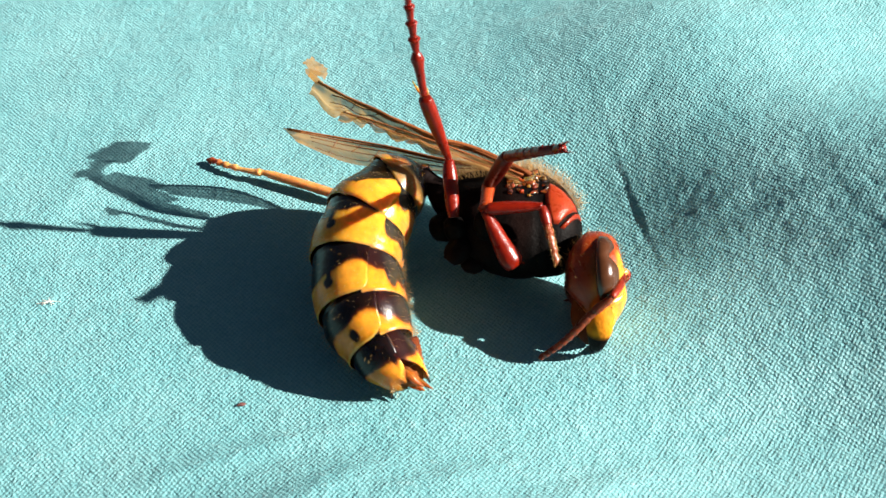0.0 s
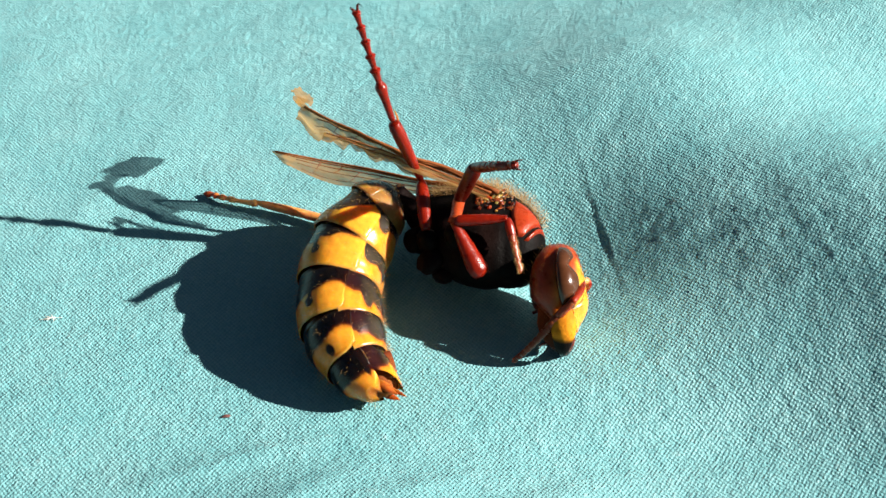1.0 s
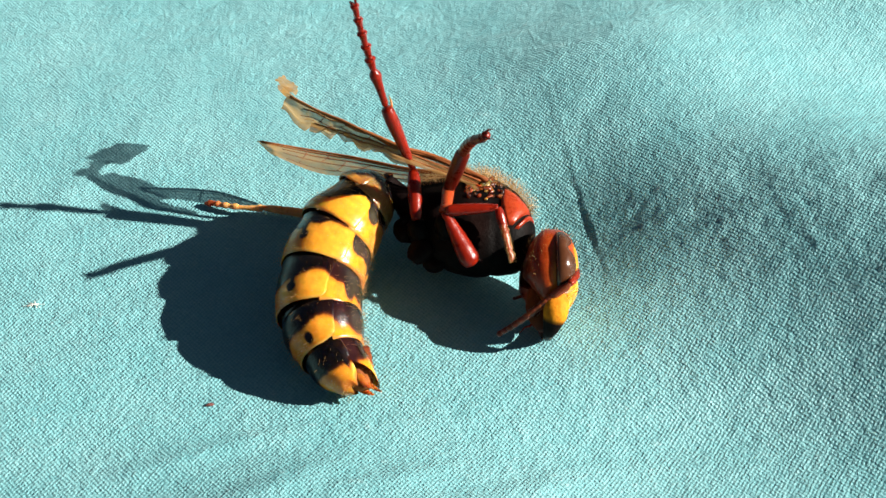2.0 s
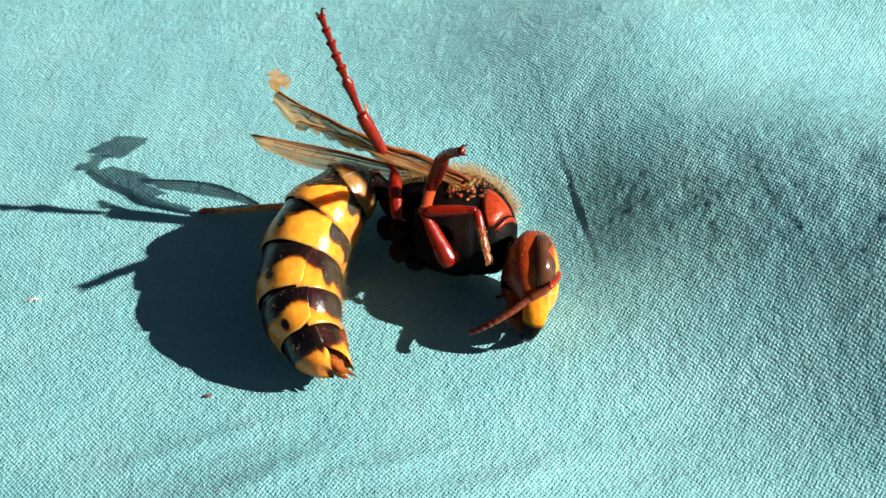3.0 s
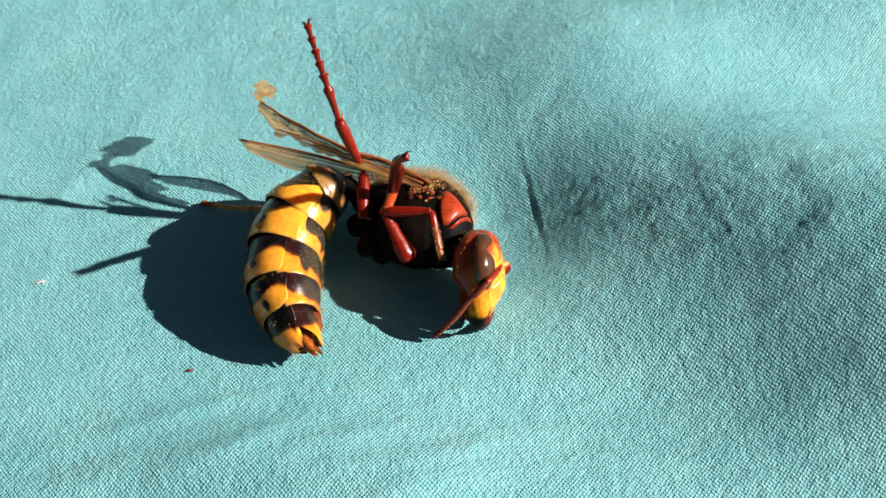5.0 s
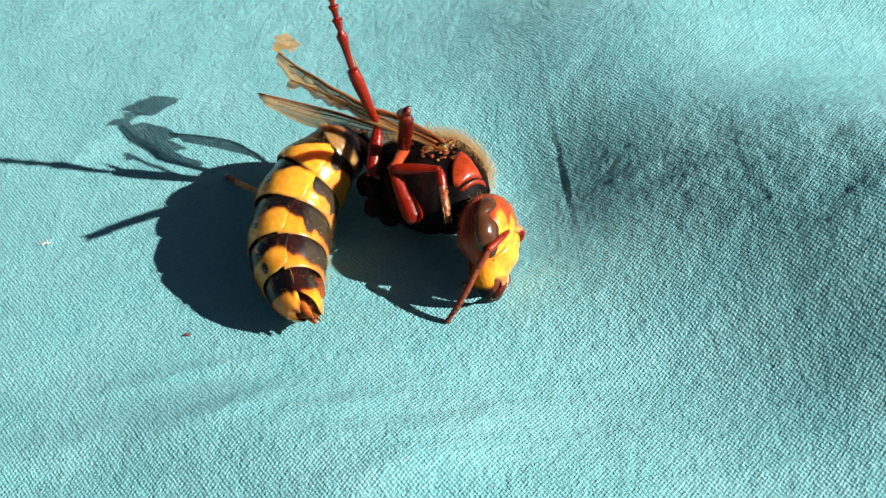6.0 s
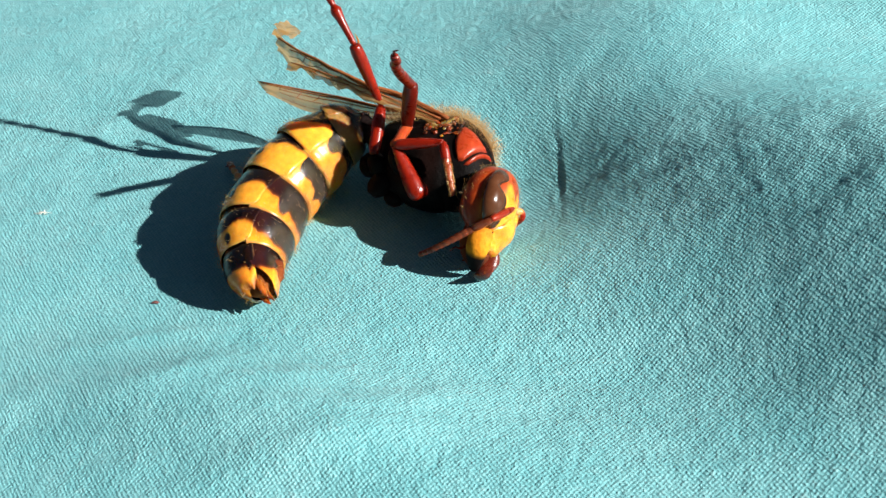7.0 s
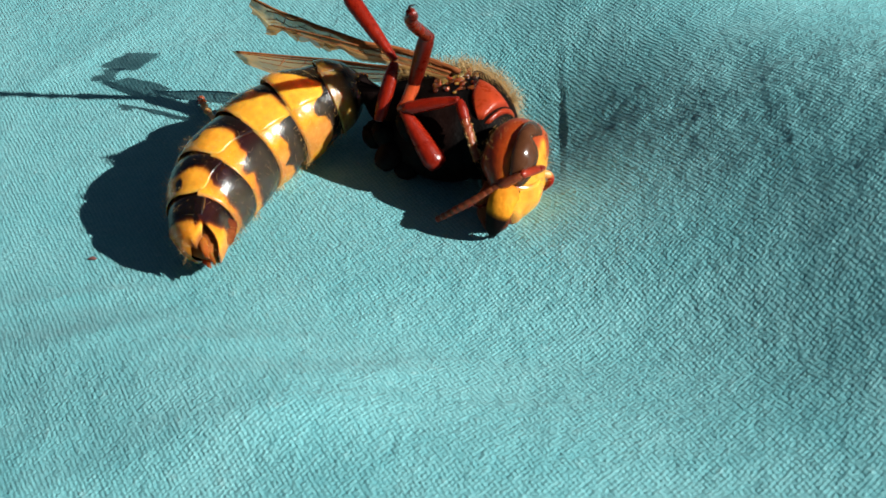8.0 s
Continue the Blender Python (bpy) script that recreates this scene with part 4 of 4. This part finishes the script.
WAVE_FOOT = foot("tarsus", 6.9, 6, (0.12, 0.008, 0.0022), 65, 0.06, "dark red jointed foot with hooked claws", 0.44, False, 0.15, 0.3)
HIND = [(0, 0, 0, 0.1), (0.4, 0.1, 0, 0.3), (0.9, 0.0, 0.1, 0.22), (1.2, -0.05, 0.1, 0.3), (1.5, -0.1, 0.1, 0.2), (1.9, -0.15, 0.12, 0.29), (2.3, -0.18, 0.12, 0.2), (2.8, -0.22, 0.15, 0.3),
        (3.3, -0.25, 0.15, 0.2), (4.4, -0.2, 0.2, 0.26), (4.9, -0.12, 0.25, 0.34), (5.2, -0.05, 0.28, 0.24), (6.0, 0, 0.25, 0.34), (8.5, 0, 0.2, 0.42), (11.4, 0, 0.1, 0.38), (12.4, 0, 0, 0.28)]
HIND_LEG = part("hind_leg", tube(HIND, 100, 12, lambda s: mix3(mix3((0.3, 0.06, 0.02), (0.68, 0.36, 0.13), step(s, 0.12, 0.45)), (0.6, 0.26, 0.08), step(s, 0.6, 1.0)), 0.9, 0.1), RUST, hornet, "long straw-coloured hind leg lying on the cloth")
tagged(part("spines", spines((0.3, 9), 66, 0.35, 50, 0.3), RUST, HIND_LEG), kind="stuff")


# ---- small things on the cloth ----
def lint():
    rng = random.Random(4)
    shapes = []
    for a, size in ((0.1, 0.95), (0.5, 0.5), (1.9, 0.45), (2.7, 0.6), (1.2, 0.3)):
        c = Vector((rng.uniform(-0.12, 0.12), rng.uniform(-0.08, 0.08), 0.06))
        d = Vector((math.cos(a), math.sin(a) * 0.7, rng.uniform(0, 0.2))) * size
        shapes.append(tube([(*(c - d), 0.008), (*(c + Vector((0, 0.04, 0.05))), 0.035), (*(c + d), 0.008)], 10, 5, lambda s: (1, 1, 1)))
    ob = new("lint", to_mesh("lint", *join(*shapes)[:2], FIBRE))
    ob.matrix_world = pose(-28.2 * MM, -4.8 * MM, (cloth_height(-28.2, -4.8) + 0.06) * MM)
    return tagged(ob, "tiny tuft of pale lint on the teal cloth", "lint")


def crumb():
    shape = tube([(-0.3, 0, 0, 0.03), (-0.1, 0.05, 0.02, 0.11), (0.15, 0, 0, 0.13), (0.35, -0.06, 0, 0.03)], 10, 8, lambda s: (1, 1, 1), 0.7, 0.4)
    ob = new("crumb", to_mesh("crumb", *shape[:2], CRUMB))
    ob.matrix_world = pose(-13.35 * MM, -13.9 * MM, (cloth_height(-13.35, -13.9) + 0.08) * MM, 0, 0, 20)
    return tagged(ob, "tiny dark red crumb on the teal cloth", "crumb")


lint()
crumb()


# ---- what moves: seconds, then millimetres and degrees on the axes of the thing or part that carries it ----
def motions():
    # the body rocks and slides
    body = [
        (0.0, 4.94, -0.30, 3.24, -1.52, 3.67, 1.09),
        (0.5, 5.29, 0.10, 3.23, -5.02, 6.78, 1.08),
        (1.0, 4.79, 0.71, 3.27, -6.06, 4.86, 1.42),
        (1.5, 5.21, 1.18, 3.20, -6.19, 5.12, 3.87),
        (3.0, 4.66, -0.13, 3.04, -4.44, 3.61, -0.62),
        (3.5, 4.07, -0.15, 3.14, -4.27, 0.37, -2.47),
        (4.0, 5.28, 0.31, 3.06, -4.20, 3.30, 2.10),
        (4.5, 4.97, -0.06, 2.90, -2.87, 1.95, 0.93),
        (6.0, 4.32, 0.18, 2.90, -2.70, 1.87, -3.69),
        (6.5, 5.41, 0.98, 2.84, -0.79, 2.65, -0.34),
        (7.0, 5.50, 1.26, 2.61, -0.75, 3.40, 4.05),
        (7.5, 6.43, 1.11, 1.97, -0.27, 2.04, 8.83),
        (8.0, 7.78, 0.77, 1.81, 3.03, 0.49, 11.08),
    ]
    walk(hornet, [(t, pose(x * MM, y * MM, z * MM, a, b, c)) for t, x, y, z, a, b, c in body])
    # the head nods at the neck
    nod = [
        (0.0, 2.01, -7.72, 0.42),
        (0.5, 0.39, -11.50, 7.85),
        (1.0, 3.13, -11.19, 2.33),
        (1.5, -1.16, -2.57, 1.24),
        (3.0, -3.29, 3.25, 4.78),
        (3.5, 5.41, -1.26, 2.47),
        (4.0, -2.09, 1.82, 1.16),
        (4.5, -2.41, -0.76, 3.02),
        (6.0, 2.21, -14.80, 3.35),
        (6.5, -6.86, 7.78, -1.11),
        (7.0, -2.46, 2.94, -2.21),
        (7.5, -7.29, 3.18, 0.22),
        (8.0, -9.97, 11.70, -8.49),
    ]
    walk(HEAD, [(t, Matrix.Translation(NECK * MM) @ pose(0, 0, 0, a, b, c)) for t, a, b, c in nod])
    # the abdomen bends at the waist and curls ring by ring: bend, sway, twist of the whole; curl and sway of each ring,
    # how the curl grows towards the tail, and how far the rings draw out
    curl = [
        (0.0, 29.38, -9.40, 2.58, 18.91, -2.94, -3.78, 0.985),
        (0.5, 32.94, -16.38, 1.51, 17.97, -2.48, -2.42, 1.034),
        (1.0, 38.32, -19.22, 6.50, 17.80, -0.54, -0.78, 1.016),
        (1.5, 40.87, -20.90, 13.96, 16.44, 1.39, 1.01, 1.023),
        (3.0, 32.24, -11.65, 7.22, 18.55, -1.09, -1.09, 1.002),
        (3.5, 33.10, -11.93, 6.67, 19.04, -0.67, -2.20, 0.967),
        (4.0, 28.93, -9.68, 1.46, 17.50, -2.12, -2.16, 1.013),
        (4.5, 30.09, -8.38, 2.84, 17.76, -1.70, -2.63, 0.968),
        (6.0, 35.21, -13.85, 2.72, 17.02, -0.25, -3.86, 1.000),
        (6.5, 41.64, -14.63, 6.27, 15.38, 1.94, -0.22, 1.049),
        (7.0, 33.93, -13.17, 9.69, 16.21, 1.57, -0.11, 1.069),
        (7.5, 28.56, -6.16, 7.06, 15.90, 0.70, -1.32, 1.014),
        (8.0, 26.14, -3.16, 11.44, 14.97, 1.67, 1.27, 1.012),
    ]
    chains = [[] for _ in RINGS]
    for t, bend, sway, twist, each, each_sway, growth, reach in curl:
        m = Matrix.Translation(PETIOLE * MM)
        for k in range(6):
            m = m @ pose(0, 0, 0, twist / 6, each_sway if k else sway, each + growth * (k - 3) if k else bend)
            chains[k].append((t, m.copy()))
            m = m @ Matrix.Translation((-SEGMENTS[k] * (reach if k else 1) * MM, 0, 0))
    for ring, rows in zip(RINGS, chains):
        walk(ring, rows)
    # the raised leg: hip, knee, ankle and a place on the foot
    hip = (-4.29, -2.05, 2.21)
    knee = [
        (0.0, -4.67, 1.02, 4.84),
        (0.5, -4.83, 1.61, 3.97),
        (1.0, -4.70, 1.63, 3.96),
        (1.5, -4.43, 1.51, 4.28),
        (3.0, -4.68, 1.73, 3.67),
        (3.5, -4.44, 0.85, 5.00),
        (4.0, -4.47, 1.52, 4.21),
        (4.5, -4.59, 1.67, 3.90),
        (6.0, -4.30, 1.51, 4.34),
        (6.5, -4.41, 1.43, 4.35),
        (7.0, -4.21, 1.50, 4.30),
        (7.5, -3.06, 0.44, 5.36),
        (8.0, -2.94, 0.65, 5.14),
    ]
    ankle = [
        (0.0, -6.54, 1.30, 10.13),
        (0.5, -6.71, 1.77, 9.24),
        (1.0, -7.05, 2.12, 9.03),
        (1.5, -6.54, 2.45, 9.37),
        (3.0, -7.23, 2.67, 8.58),
        (3.5, -6.89, 1.76, 9.99),
        (4.0, -6.12, 2.35, 9.50),
        (4.5, -6.44, 2.38, 9.14),
        (6.0, -5.94, 1.91, 9.65),
        (6.5, -5.96, 1.68, 9.73),
        (7.0, -5.74, 1.86, 9.65),
        (7.5, -5.93, 4.35, 8.10),
        (8.0, -6.06, 4.13, 8.24),
    ]
    toe = [
        (0.0, -7.37, 1.95, 14.44),
        (0.5, -8.03, 2.29, 13.46),
        (1.0, -8.52, 2.68, 13.19),
        (1.5, -7.87, 2.40, 13.60),
        (3.0, -8.58, 2.74, 12.82),
        (3.5, -8.71, 3.17, 13.78),
        (4.0, -7.29, 3.30, 13.68),
        (4.5, -7.54, 3.16, 13.38),
        (6.0, -6.72, 2.34, 13.99),
        (6.5, -7.15, 3.75, 13.43),
        (7.0, -7.91, 3.76, 13.03),
        (7.5, -7.66, 3.92, 12.18),
        (8.0, -7.78, 3.95, 12.33),
    ]
    walk(THIGH, [(t, aim(hip, p)) for t, *p in knee])
    walk(SHIN, [(t, aim(p, q)) for (t, *p), (_, *q) in zip(knee, ankle)])
    walk(FOOT, [(t, aim(p, q)) for (t, *p), (_, *q) in zip(ankle, toe)])
    # the waving leg
    root = (-1.88, -0.17, 3.53)
    joint = [
        (0.0, -0.95, -1.67, 7.56),
        (0.5, -0.43, -1.42, 7.48),
        (1.0, -0.99, -1.35, 7.65),
        (1.5, -1.15, -0.82, 7.80),
        (3.0, -1.04, -1.22, 7.69),
        (3.5, -0.99, -1.08, 7.74),
        (4.0, -0.92, -1.66, 7.53),
        (4.5, -1.14, -1.38, 7.67),
        (6.0, -1.11, -1.27, 7.69),
        (6.5, -0.89, -0.89, 7.71),
        (7.0, -1.00, -0.63, 7.80),
        (7.5, -0.80, -0.50, 7.76),
        (8.0, -0.27, -0.33, 7.60),
    ]
    claw = [
        (0.0, 1.15, -6.64, 12.61),
        (0.5, 1.78, -6.83, 11.96),
        (1.0, 0.49, -6.97, 12.16),
        (1.5, -1.14, -5.73, 13.29),
        (3.0, -0.66, -6.26, 13.05),
        (3.5, 0.29, -6.47, 12.61),
        (4.0, -0.25, -5.64, 13.70),
        (4.5, -0.83, -5.69, 13.63),
        (6.0, -0.54, -6.49, 12.86),
        (6.5, -1.27, -5.38, 13.50),
        (7.0, -1.68, -5.12, 13.60),
        (7.5, -1.06, -5.28, 13.36),
        (8.0, -0.93, -5.25, 13.04),
    ]
    walk(WAVE_SHIN, [(t, aim(root, p)) for t, *p in joint])
    walk(WAVE_FOOT, [(t, aim(p, q)) for (t, *p), (_, *q) in zip(joint, claw)])
    # the far jaw is thrust out and drawn in again
    gape = [(0.0, 0.0), (3.0, 0.0), (6.0, 0.0), (6.5, 0.0), (7.0, 0.85), (7.5, 1.0), (8.0, 0.0)]
    walk(JAWS[-1], [(t, Matrix.Translation((HEAD_AHEAD * 0.55 - HEAD_UP * 0.8 + HEAD_RIGHT * 1.35) * (a * MM))) for t, a in gape])
    # the near feeler sweeps from its elbow
    elbow = (1.74, -7.62, 1.87)
    feeler = [
        (0.0, -2.96, -8.73, -2.21),
        (0.5, -2.52, -8.44, -2.69),
        (1.0, -2.77, -8.22, -2.64),
        (1.5, -2.58, -7.74, -3.24),
        (3.0, -3.69, -8.38, -1.97),
        (3.5, -3.12, -9.01, -2.51),
        (4.0, -3.48, -8.67, -2.19),
        (4.5, -3.13, -8.34, -2.67),
        (6.0, -2.21, -9.98, -2.05),
        (6.5, -3.52, -8.10, -2.25),
        (7.0, -3.64, -7.82, -2.11),
        (7.5, -3.57, -8.08, -2.18),
        (8.0, -3.11, -7.68, -2.74),
    ]
    walk(FEELER, [(t, aim(elbow, p)) for t, *p in feeler])
    # the hind leg on the cloth: its claw, and a place towards the knee
    trail = [
        (0.0, -23.34, 10.54, -4.12, -16.07, 7.27, -3.56),
        (0.5, -23.42, 10.38, -4.79, -16.00, 7.52, -3.98),
        (1.0, -22.74, 8.95, -3.94, -15.26, 6.15, -3.38),
        (1.5, -21.46, 7.75, -3.97, -13.97, 5.00, -3.36),
        (3.0, -20.93, 4.03, -3.71, -12.97, 3.81, -2.90),
        (3.5, -20.65, 3.37, -2.68, -12.66, 3.11, -2.34),
        (4.0, -21.26, 5.33, -3.56, -13.33, 4.56, -2.83),
        (4.5, -21.10, 5.09, -3.02, -13.16, 4.25, -2.45),
        (6.0, -18.89, 1.97, -3.08, -11.70, -1.52, -2.65),
        (6.5, -19.59, 2.07, -3.37, -13.03, -2.47, -2.85),
        (7.0, -19.11, 2.81, -3.36, -13.72, -3.06, -2.76),
        (7.5, -19.47, 4.73, -2.29, -14.33, -1.37, -1.79),
        (8.0, -20.62, 7.34, -2.03, -15.92, 0.91, -1.31),
    ]
    walk(HIND_LEG, [(t, aim(p[:3], p[3:])) for t, *p in trail])


motions()
